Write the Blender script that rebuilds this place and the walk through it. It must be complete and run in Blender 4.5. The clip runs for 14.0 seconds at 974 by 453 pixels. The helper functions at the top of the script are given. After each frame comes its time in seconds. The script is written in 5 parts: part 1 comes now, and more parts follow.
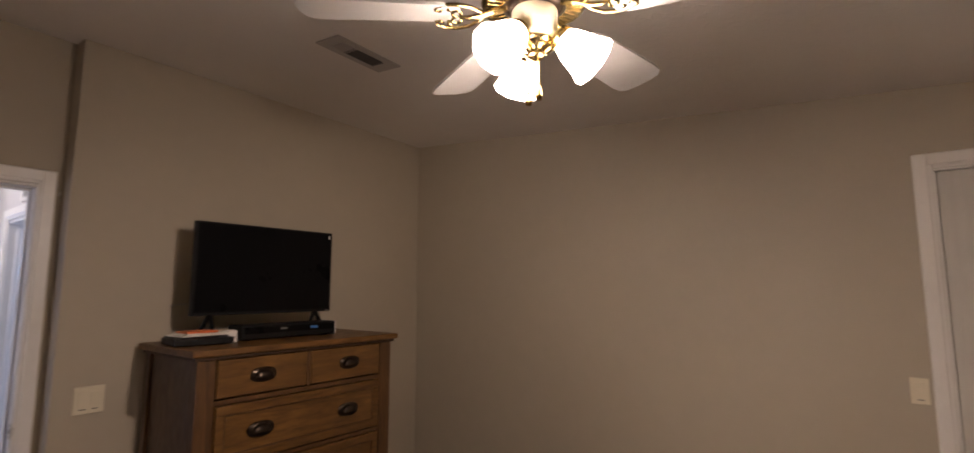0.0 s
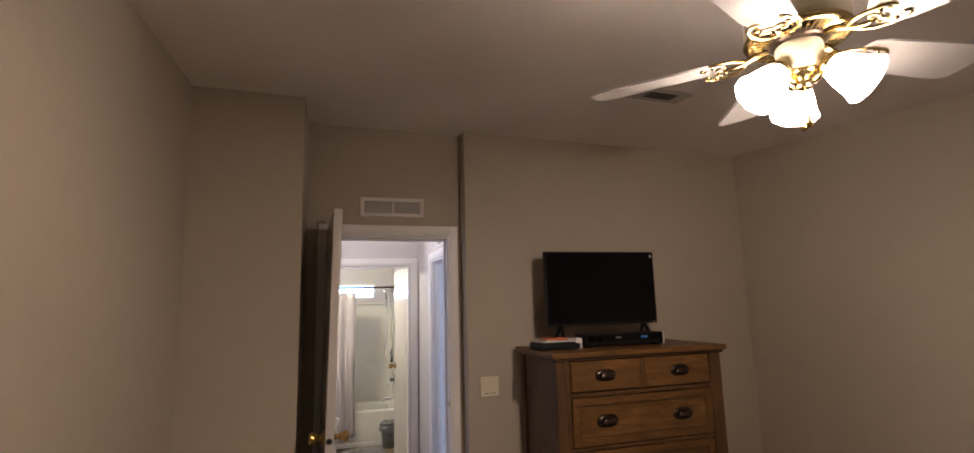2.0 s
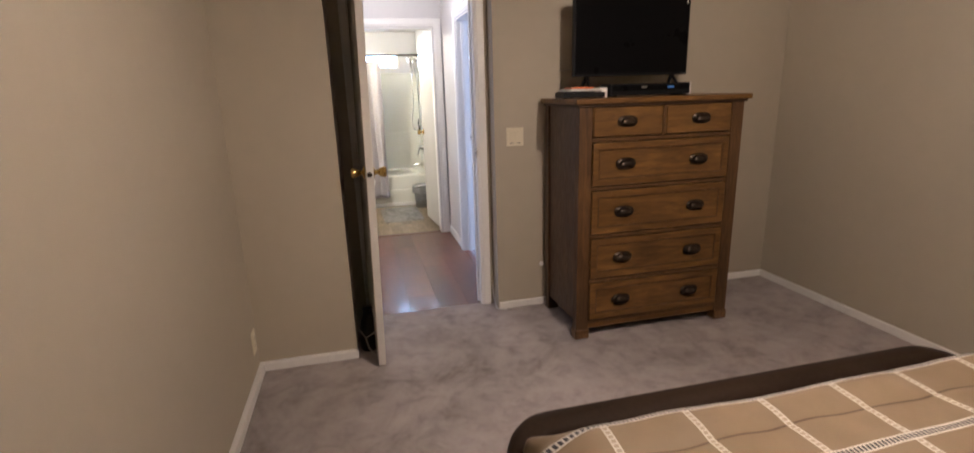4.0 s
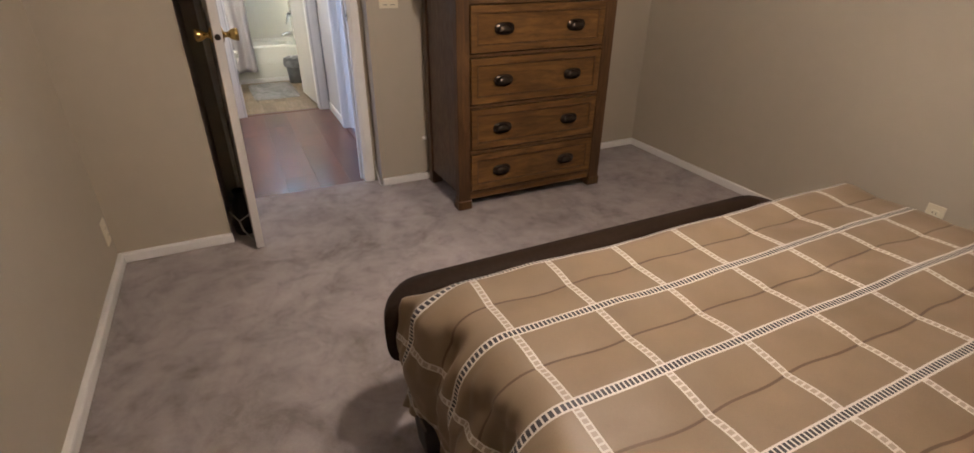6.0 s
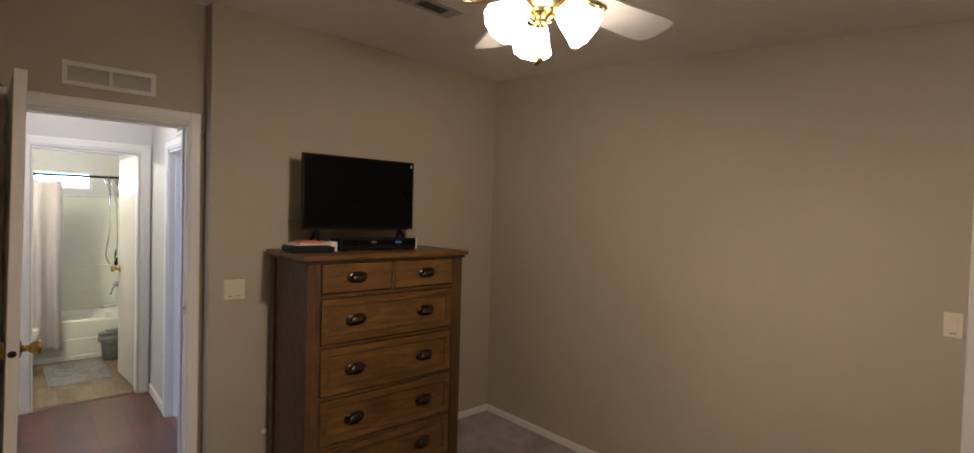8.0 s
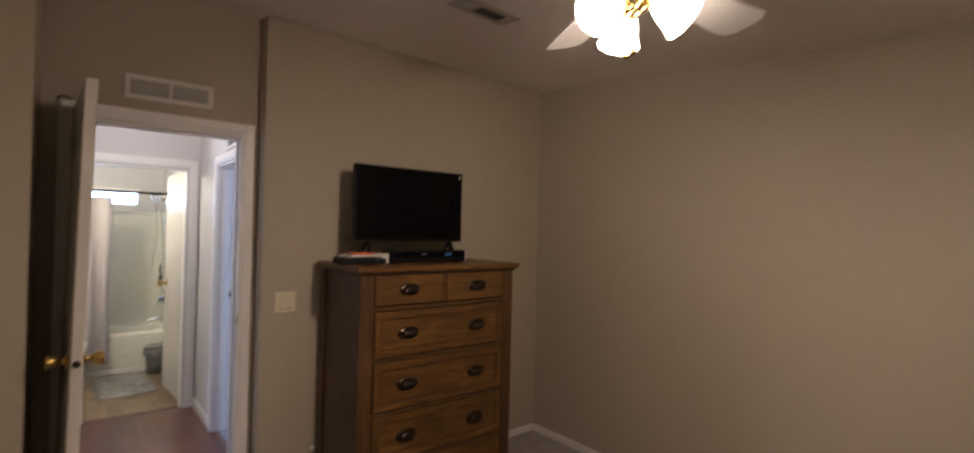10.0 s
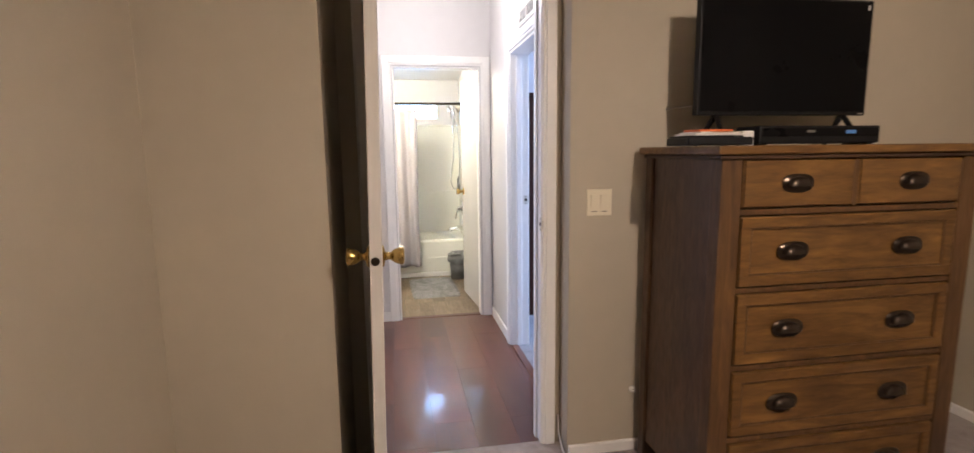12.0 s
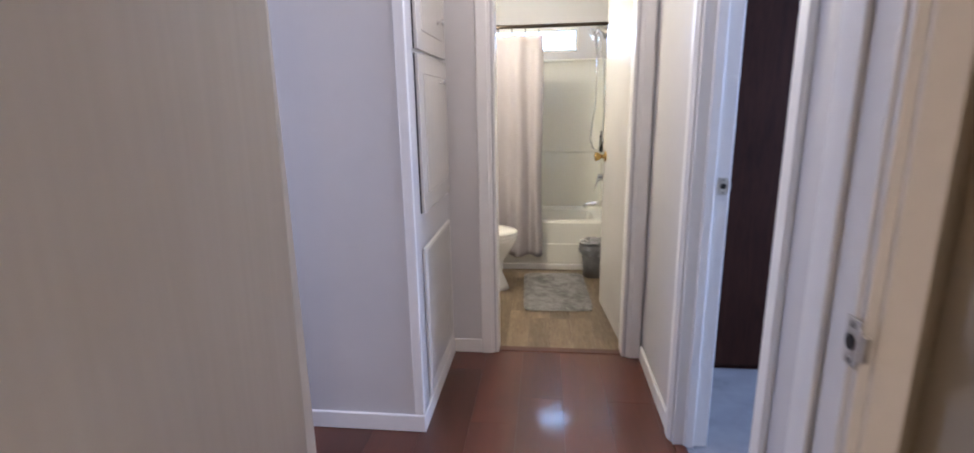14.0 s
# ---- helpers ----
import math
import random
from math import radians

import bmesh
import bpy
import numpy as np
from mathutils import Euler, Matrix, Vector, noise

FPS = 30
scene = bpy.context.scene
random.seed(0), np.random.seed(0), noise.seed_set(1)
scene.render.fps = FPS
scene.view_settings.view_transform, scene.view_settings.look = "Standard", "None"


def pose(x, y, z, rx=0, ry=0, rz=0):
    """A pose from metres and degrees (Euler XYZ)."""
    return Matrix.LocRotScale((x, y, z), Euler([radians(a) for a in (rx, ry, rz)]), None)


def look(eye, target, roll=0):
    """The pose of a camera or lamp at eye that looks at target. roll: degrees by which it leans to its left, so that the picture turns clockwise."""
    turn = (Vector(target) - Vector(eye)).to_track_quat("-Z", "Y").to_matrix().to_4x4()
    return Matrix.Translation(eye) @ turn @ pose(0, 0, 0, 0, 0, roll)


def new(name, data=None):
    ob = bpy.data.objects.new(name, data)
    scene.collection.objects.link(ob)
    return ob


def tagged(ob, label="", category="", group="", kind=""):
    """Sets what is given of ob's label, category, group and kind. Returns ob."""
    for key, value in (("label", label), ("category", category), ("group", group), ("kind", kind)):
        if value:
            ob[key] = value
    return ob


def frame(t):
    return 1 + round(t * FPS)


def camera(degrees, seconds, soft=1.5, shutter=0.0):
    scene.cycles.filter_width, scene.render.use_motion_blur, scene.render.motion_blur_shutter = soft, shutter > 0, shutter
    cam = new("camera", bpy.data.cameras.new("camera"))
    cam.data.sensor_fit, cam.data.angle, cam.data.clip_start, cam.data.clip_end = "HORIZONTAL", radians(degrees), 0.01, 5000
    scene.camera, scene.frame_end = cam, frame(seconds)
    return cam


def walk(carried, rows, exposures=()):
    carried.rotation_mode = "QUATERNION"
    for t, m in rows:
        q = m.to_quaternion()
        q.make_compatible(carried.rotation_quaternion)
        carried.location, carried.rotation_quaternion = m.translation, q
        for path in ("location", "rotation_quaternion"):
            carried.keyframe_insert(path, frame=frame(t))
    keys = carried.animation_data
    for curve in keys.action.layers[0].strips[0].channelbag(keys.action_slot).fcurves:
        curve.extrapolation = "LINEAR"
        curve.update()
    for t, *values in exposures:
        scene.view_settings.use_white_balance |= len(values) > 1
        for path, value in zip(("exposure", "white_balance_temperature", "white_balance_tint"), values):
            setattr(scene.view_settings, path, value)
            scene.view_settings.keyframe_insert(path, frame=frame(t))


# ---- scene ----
cam = camera(86.7, 14.0, shutter=0.3)
PATH = [
    (0, (-0.162, 0.59, 1.541), (-1.365, 2.169, 1.78), 0.0),
    (0.5, (-0.063, 0.534, 1.536), (-1.532, 1.867, 1.794), -1.1),
    (1, (0.032, 0.448, 1.548), (-1.647, 1.499, 1.824), -2.0),
    (1.5, (0.095, 0.436, 1.561), (-1.715, 1.233, 1.856), -1.9),
    (2, (0.143, 0.45, 1.553), (-1.748, 1.03, 1.852), -1.5),
    (2.5, (0.162, 0.433, 1.535), (-1.766, 0.912, 1.765), -1.2),
    (3, (0.171, 0.423, 1.496), (-1.772, 0.899, 1.505), -1.5),
    (3.5, (0.187, 0.399, 1.409), (-1.737, 0.876, 1.141), -1.5),
    (4, (0.217, 0.419, 1.366), (-1.662, 0.877, 0.855), -1.7),
    (4.2, (0.22, 0.458, 1.364), (-1.638, 0.879, 0.754), -2.3),
    (6.5, (0.239, 0.501, 1.308), (-1.288, 1.374, 0.355), 0.4),
    (7, (0.205, 0.521, 1.443), (-1.292, 1.673, 0.785), 1.4),
    (7.5, (0.2, 0.509, 1.536), (-1.294, 1.817, 1.298), 1.1),
    (9.8, (0.082, 0.451, 1.548), (-1.404, 1.784, 1.669), 1.7),
    (10, (0.042, 0.434, 1.501), (-1.514, 1.69, 1.514), 1.4),
    (10.5, (-0.12, 0.456, 1.387), (-1.85, 1.444, 1.212), 0.4),
    (11, (-0.293, 0.501, 1.361), (-2.182, 1.123, 1.143), -0.8),
    (11.5, (-0.493, 0.516, 1.315), (-2.432, 0.939, 1.068), -1.1),
    (12, (-0.788, 0.528, 1.3), (-2.738, 0.866, 1.014), -0.7),
    (12.5, (-1.143, 0.576, 1.273), (-3.101, 0.752, 0.902), -1.4),
    (13, (-1.503, 0.625, 1.251), (-3.45, 0.683, 0.796), -1.5),
    (13.5, (-1.928, 0.708, 1.258), (-3.874, 0.735, 0.796), -1.1),
    (14, (-2.284, 0.769, 1.269), (-4.217, 0.544, 0.805), -1.1),
]
EXPOSURES = [(0.0, 0.0, 6450, 15), (2.0, 0.05, 6480, 15), (3.0, 0.2, 6420, 13), (3.5, 0.2, 6340, 13), (4.0, 0.74, 6200, 11), (6.5, 0.78, 6080, 7), (7.0, 0.86, 6100, 5), (7.5, 0.42, 6330, 5),
             (9.8, 0.05, 6530, 11), (10.5, 0.18, 6520, 13), (11.0, 0.78, 6430, 11), (12.0, 1.03, 6330, 10), (12.5, 0.97, 6200, 10), (13.5, 0.66, 6200, 11), (14.0, 0.36, 6280, 14)]
walk(cam, [(t, look(eye, target, roll)) for t, eye, target, roll in PATH], EXPOSURES)

# ---- world and lamps ----
FAN = Vector((-0.70, 1.46, 0.0))
world = bpy.data.worlds.new("sky")
scene.world = world
world.use_nodes = True
wn = world.node_tree
sky = wn.nodes.new("ShaderNodeTexSky")
sky.sky_type = "NISHITA"
sky.sun_disc = False
sky.sun_elevation, sky.sun_rotation = radians(35), radians(60)
wn.nodes["Background"].inputs["Strength"].default_value = 0.15
wn.links.new(sky.outputs["Color"], wn.nodes["Background"].inputs["Color"])


def lamp(name, kind, place, power, colour, size=0.04, target=None, size_y=0.0):
    data = bpy.data.lights.new(name, kind)
    data.energy, data.color = power, colour
    if kind == "AREA":
        data.shape, data.size, data.size_y = "RECTANGLE", size, size_y or size
    else:
        data.shadow_soft_size = size
    ob = new(name, data)
    ob.matrix_world = look(place, target) if target else pose(*place)
    return ob


SUN_DIR = Vector((math.sin(radians(60)) * math.cos(radians(35)), math.cos(radians(60)) * math.cos(radians(35)), math.sin(radians(35))))
sun = bpy.data.lights.new("sun", "SUN")
sun.energy, sun.angle, sun.color = 2.5, radians(0.5), (1, 0.95, 0.88)
sun_ob = new("sun", sun)
sun_ob.matrix_world = look(SUN_DIR * 30, (0, 0, 0))

SHADES = [142, 264, 22]
WARM = (1.0, 0.80, 0.66)
lamp("hall_lamp", "POINT", (-3.90, 0.70, 2.24), 10.5, (1.0, 0.93, 0.93), 0.07)
# stands in for the bathroom's out-of-sight vanity light, moved to the ceiling
lamp("bath_stand_in_lamp", "POINT", (-5.35, 0.35, 2.02), 37.0, (1.0, 0.935, 0.74), 0.06)
# bluish fill from an added, unseen hall-end window, to lift the linen wall
lamp("hall_end_fill_light", "AREA", (-3.52, -1.99, 1.45), 19.0, (0.62, 0.70, 1.0), 0.70, (-3.52, 0, 1.3), 1.0)
lamp("room_window_light", "AREA", (-3.7, 4.08, 1.45), 80.0, (0.42, 0.58, 1.0), 1.0, (-3.7, 0, 1.2), 1.1)

# ---- materials ----


def shader(name):
    m = bpy.data.materials.new(name)
    m.use_nodes = True
    nt = m.node_tree
    return m, nt, nt.nodes["Principled BSDF"]


def node(nt, kind, **values):
    n = nt.nodes.new(kind)
    for k, v in values.items():
        n.inputs[k].default_value = v
    return n


def coords(nt, stretch=(1, 1, 1), per_object=False):
    tc = nt.nodes.new("ShaderNodeTexCoord")
    mp = nt.nodes.new("ShaderNodeMapping")
    mp.inputs["Scale"].default_value = stretch
    nt.links.new(tc.outputs["Object"], mp.inputs["Vector"])
    if per_object:
        info = nt.nodes.new("ShaderNodeObjectInfo")
        mul = nt.nodes.new("ShaderNodeMath")
        mul.operation = "MULTIPLY"
        mul.inputs[1].default_value = 37.0
        nt.links.new(info.outputs["Random"], mul.inputs[0])
        comb = nt.nodes.new("ShaderNodeCombineXYZ")
        for k in range(3):
            nt.links.new(mul.outputs[0], comb.inputs[k])
        nt.links.new(comb.outputs[0], mp.inputs["Location"])
    return mp.outputs["Vector"]


def noise_tex(nt, vec, scale, detail=4.0, rough=0.55, distort=0.0):
    n = node(nt, "ShaderNodeTexNoise", Scale=scale, Detail=detail, Roughness=rough, Distortion=distort)
    nt.links.new(vec, n.inputs["Vector"])
    return n.outputs["Fac"]


def ramp(nt, fac, stops):
    r = nt.nodes.new("ShaderNodeValToRGB")
    e = r.color_ramp.elements
    while len(e) < len(stops):
        e.new(0.5)
    for k, (p, c) in enumerate(stops):
        e[k].position, e[k].color = p, (*c, 1)
    nt.links.new(fac, r.inputs["Fac"])
    return r.outputs["Color"]


def mixed(nt, fac, a, b, blend="MIX"):
    m = nt.nodes.new("ShaderNodeMix")
    m.data_type, m.blend_type = "RGBA", blend
    for sock, v in ((m.inputs[0], fac), (m.inputs[6], a), (m.inputs[7], b)):
        if isinstance(v, (int, float)):
            sock.default_value = v
        elif isinstance(v, tuple):
            sock.default_value = (*v, 1)
        else:
            nt.links.new(v, sock)
    return m.outputs[2]


def bumped(nt, bsdf, height, strength, distance=0.002):
    b = node(nt, "ShaderNodeBump", Strength=strength, Distance=distance)
    nt.links.new(height, b.inputs["Height"])
    nt.links.new(b.outputs["Normal"], bsdf.inputs["Normal"])


def scaled(c, k):
    return tuple(min(1.0, v * k) for v in c)


def paint(name, c, rough=0.6, vary=0.08, big=1.3, fine=180.0, bump=0.12, metal=0.0, spec=0.5, coat=0.0):
    m, nt, b = shader(name)
    v = coords(nt)
    col = ramp(nt, noise_tex(nt, v, big, 5), [(0.3, scaled(c, 1 - vary)), (0.7, scaled(c, 1 + vary))])
    col = mixed(nt, 0.5, col, ramp(nt, noise_tex(nt, v, big * 14, 3), [(0.35, scaled(c, 1 - vary * 0.6)), (0.65, scaled(c, 1 + vary * 0.5))]))
    nt.links.new(col, b.inputs["Base Color"])
    b.inputs["Roughness"].default_value, b.inputs["Metallic"].default_value = rough, metal
    b.inputs["Specular IOR Level"].default_value = spec
    b.inputs["Coat Weight"].default_value = coat
    if bump:
        bumped(nt, b, noise_tex(nt, v, fine, 3), bump)
    return m


def wood(name, light, dark, grain, rough=0.5, per_object=True, spec=0.4, dist=1.6, bump=0.25, tones=0.0, soft=False):
    m, nt, b = shader(name)
    v = coords(nt, grain, per_object)
    g = noise_tex(nt, v, 3.0 if soft else 6.0, 2 if soft else 6, 0.5 if soft else 0.62, dist)
    f = noise_tex(nt, v, 30.0, 4, 0.6, 0.4)
    big = noise_tex(nt, coords(nt, (1, 1, 1), per_object), 3.2, 3)
    col = ramp(nt, g, [(0.28, dark), (0.55, tuple((p + q) / 2 for p, q in zip(light, dark))), (0.72, light)])
    col = mixed(nt, 0.15 if soft else 0.26, col, ramp(nt, f, [(0.3, scaled(dark, 0.8)), (0.7, light)]))
    col = mixed(nt, 0.6, col, ramp(nt, big, [(0.3, (0.78, 0.76, 0.75) if soft else (0.48, 0.45, 0.43)), (0.7, (1.0, 1.0, 1.0))]), "MULTIPLY")
    if tones:
        info = nt.nodes.new("ShaderNodeObjectInfo")
        col = mixed(nt, 1.0, col, ramp(nt, info.outputs["Random"], [(0.0, (1 - tones,) * 3), (1.0, (1.0, 1.0, 1.0))]), "MULTIPLY")
    nt.links.new(col, b.inputs["Base Color"])
    b.inputs["Specular IOR Level"].default_value = spec
    if soft:
        nt.links.new(ramp(nt, big, [(0.3, (rough + 0.02,) * 3), (0.7, (rough - 0.008,) * 3)]), b.inputs["Roughness"])
    else:
        nt.links.new(ramp(nt, f, [(0.3, (rough + 0.09,) * 3), (0.7, (rough - 0.09,) * 3)]), b.inputs["Roughness"])
        bumped(nt, b, f, bump, 0.0015)
    return m


WALL = paint("greige_wall_paint", (0.450, 0.398, 0.312), 0.62, 0.035, 0.9, 140, 0.18)
WALL_WHITE = paint("white_hall_paint", (0.60, 0.58, 0.57), 0.55, 0.03, 1.1, 140, 0.15)
TRIM = paint("white_trim_gloss", (0.82, 0.80, 0.77), 0.35, 0.04, 2.0, 60, 0.06)
PLASTIC = paint("ivory_plastic", (0.74, 0.68, 0.53), 0.4, 0.03, 6, 60, 0.03)
WHITE_METAL = paint("white_enamel_metal", (0.76, 0.73, 0.68), 0.4, 0.05, 5, 60, 0.03)
DARK = paint("dark_void", (0.03, 0.028, 0.026), 0.8, 0.2, 4, 60, 0.05)
BLACK = paint("black_plastic", (0.006, 0.006, 0.0065), 0.5, 0.2, 8, 200, 0.05, 0.0, 0.2)
GREY_METAL = paint("dull_steel", (0.40, 0.38, 0.35), 0.42, 0.15, 12, 80, 0.05, 1.0)
WORN_STEEL = paint("worn_bright_steel", (0.66, 0.64, 0.60), 0.34, 0.22, 30, 80, 0.12, 0.75)
# register louvres: the vent's inner shade is put into this dark colour
SHADED_STEEL = paint("shaded_louvre_steel", (0.06, 0.055, 0.05), 0.6, 0.2, 12, 80, 0.05)
BRONZE = paint("antique_bronze", (0.060, 0.044, 0.033), 0.28, 0.3, 16, 90, 0.12, 0.85)
BRASS = paint("polished_brass", (0.55, 0.38, 0.13), 0.22, 0.1, 16, 60, 0.02, 1.0)
AGED_BRASS = paint("aged_brass", (0.40, 0.305, 0.135), 0.26, 0.15, 16, 60, 0.02, 1.0)
DUSTY = paint("dusty_white_steel", (0.40, 0.37, 0.34), 0.5, 0.12, 8, 60, 0.05)
CHROME = paint("chrome", (0.75, 0.75, 0.75), 0.12, 0.05, 16, 60, 0.02, 1.0)
LEATHER = paint("dark_brown_leather", (0.021, 0.0125, 0.008), 0.62, 0.3, 5, 120, 0.35, 0.0, 0.06)
BLADE = paint("white_fan_blade", (0.50, 0.49, 0.465), 0.42, 0.05, 4, 60, 0.05)
ACRYLIC = paint("off_white_acrylic", (0.80, 0.785, 0.70), 0.28, 0.03, 3, 40, 0.02)
PORCELAIN = paint("white_porcelain", (0.80, 0.79, 0.74), 0.1, 0.02, 3, 40, 0.0)
CURTAIN = paint("lilac_grey_curtain", (0.40, 0.365, 0.375), 0.75, 0.05, 3, 260, 0.25)
BAG = paint("grey_bag_plastic", (0.19, 0.19, 0.195), 0.35, 0.35, 22, 60, 0.3)
PAPER = paint("white_paper", (0.72, 0.70, 0.67), 0.6, 0.03, 8, 80, 0.05)
ORANGE = paint("orange_card", (0.72, 0.17, 0.05), 0.5, 0.05, 8, 80, 0.05)
BLUE_LED = paint("blue_print", (0.06, 0.22, 0.62), 0.4, 0.05, 8, 80, 0.0)
GROUND = paint("dry_ground", (0.20, 0.17, 0.13), 0.9, 0.3, 0.4, 20, 0.5)
EXTERIOR = paint("beige_siding", (0.55, 0.50, 0.42), 0.7, 0.1, 1, 30, 0.2)
BEDWOOD = paint("black_bed_leg", (0.02, 0.017, 0.015), 0.5, 0.2, 8, 60, 0.1)
WARDROBE = wood("dark_walnut", (0.060, 0.021, 0.012), (0.024, 0.009, 0.006), (5, 5, 0.5), 0.6, True, 0.12)
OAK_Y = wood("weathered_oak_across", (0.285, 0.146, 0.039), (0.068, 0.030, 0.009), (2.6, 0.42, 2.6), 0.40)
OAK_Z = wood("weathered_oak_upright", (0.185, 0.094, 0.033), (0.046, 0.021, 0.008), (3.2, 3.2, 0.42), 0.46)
# same oak, darker for sides and back, with shade in the colour
OAK_SHADED = wood("weathered_oak_shaded", (0.150, 0.078, 0.034), (0.046, 0.024, 0.012), (2.2, 2.2, 0.5), 0.40)
OAK_DARK = wood("dark_glazed_oak", (0.085, 0.043, 0.020), (0.030, 0.015, 0.008), (3, 0.5, 3), 0.55)
CHERRY = wood("cherry_laminate", (0.185, 0.053, 0.028), (0.088, 0.026, 0.015), (0.25, 1.6, 1), 0.30, True, 0.42, 0.2, 0.0, 0.28, True)
CHERRY_COAT = CHERRY.node_tree.nodes["Principled BSDF"].inputs
CHERRY_COAT["Coat Weight"].default_value, CHERRY_COAT["Coat Roughness"].default_value = 0.6, 0.11
VINYL = wood("taupe_vinyl_plank", (0.40, 0.30, 0.195), (0.19, 0.135, 0.085), (0.5, 3.0, 1), 0.42, True, 0.45, 1.2, 0.08, 0.3)


def carpet_material(name, light, mid, dark, patch=2.6):
    m, nt, b = shader(name)
    v = coords(nt)
    pile = noise_tex(nt, v, patch, 6, 0.62, 0.9)
    nap = noise_tex(nt, v, patch * 3.5, 5, 0.65, 0.5)
    fibre = noise_tex(nt, v, 260.0, 3, 0.7)
    col = ramp(nt, pile, [(0.32, dark), (0.46, mid), (0.60, light)])
    col = mixed(nt, 0.45, col, ramp(nt, nap, [(0.33, dark), (0.5, mid), (0.68, light)]))
    col = mixed(nt, 0.35, col, ramp(nt, fibre, [(0.3, (0.45, 0.45, 0.45)), (0.7, (1, 1, 1))]), "MULTIPLY")
    nt.links.new(col, b.inputs["Base Color"])
    b.inputs["Roughness"].default_value = 0.95
    b.inputs["Sheen Weight"].default_value = 0.25
    b.inputs["Specular IOR Level"].default_value = 0.1
    bumped(nt, b, fibre, 0.8, 0.004)
    return m


CARPET = carpet_material("grey_mauve_carpet", (0.45, 0.39, 0.375), (0.34, 0.292, 0.278), (0.14, 0.116, 0.107))
CARPET_BLUE = carpet_material("pale_grey_carpet", (0.30, 0.295, 0.30), (0.24, 0.235, 0.245), (0.16, 0.155, 0.165))
MAT_GREY = carpet_material("grey_shag", (0.33, 0.315, 0.305), (0.18, 0.170, 0.165), (0.050, 0.047, 0.045), 8.0)


def ceiling_material():
    m, nt, b = shader("knockdown_ceiling")
    v = coords(nt)
    spots = noise_tex(nt, v, 34.0, 4, 0.5, 0.6)
    col = ramp(nt, noise_tex(nt, v, 0.8, 4), [(0.3, (0.70, 0.655, 0.60)), (0.7, (0.77, 0.725, 0.67))])
    nt.links.new(col, b.inputs["Base Color"])
    b.inputs["Roughness"].default_value = 0.8
    bumped(nt, b, ramp(nt, spots, [(0.52, (0, 0, 0)), (0.60, (1, 1, 1))]), 0.22, 0.003)
    return m


CEILING = ceiling_material()


def door_material():
    m, nt, b = shader("white_grained_door_paint")
    grain = noise_tex(nt, coords(nt, (9, 9, 0.35)), 9.0, 5, 0.6, 0.8)
    wear = noise_tex(nt, coords(nt), 2.2, 4)
    col = ramp(nt, wear, [(0.3, (0.62, 0.595, 0.555)), (0.7, (0.68, 0.655, 0.61))])
    col = mixed(nt, 0.25, col, ramp(nt, grain, [(0.35, (0.80, 0.79, 0.78)), (0.65, (1, 1, 1))]), "MULTIPLY")
    nt.links.new(col, b.inputs["Base Color"])
    b.inputs["Roughness"].default_value = 0.27
    bumped(nt, b, grain, 0.3, 0.001)
    return m


DOOR = door_material()


def screen_material():
    m, nt, b = shader("dark_screen")
    b.inputs["Base Color"].default_value = (0.003, 0.003, 0.0035, 1)
    nt.links.new(ramp(nt, noise_tex(nt, coords(nt), 5, 3), [(0.3, (0.26,) * 3), (0.7, (0.34,) * 3)]), b.inputs["Roughness"])
    b.inputs["Specular IOR Level"].default_value = 0.08
    return m


SCREEN = screen_material()


def glow_material(name, c, strength):
    m, nt, b = shader(name)
    b.inputs["Base Color"].default_value = (*c, 1)
    b.inputs["Emission Color"].default_value = (*c, 1)
    b.inputs["Emission Strength"].default_value = strength
    return m


SKY_GLOW = glow_material("overcast_sky_glow", (0.40, 0.64, 1.0), 16.0)


def shade_material():
    m, nt, b = shader("lit_frosted_glass")
    b.inputs["Base Color"].default_value = (0.9, 0.87, 0.8, 1)
    b.inputs["Roughness"].default_value = 0.5
    b.inputs["Emission Color"].default_value = (1.0, 0.815, 0.69, 1)
    b.inputs["Emission Strength"].default_value = 64.0
    return m


SHADE_GLASS = shade_material()


def pane_material():
    m, nt, b = shader("obscure_window_glass")
    b.inputs["Base Color"].default_value = (0.95, 0.97, 1, 1)
    b.inputs["Roughness"].default_value = 0.25
    b.inputs["Transmission Weight"].default_value = 1.0
    b.inputs["IOR"].default_value = 1.02
    return m


PANE = pane_material()


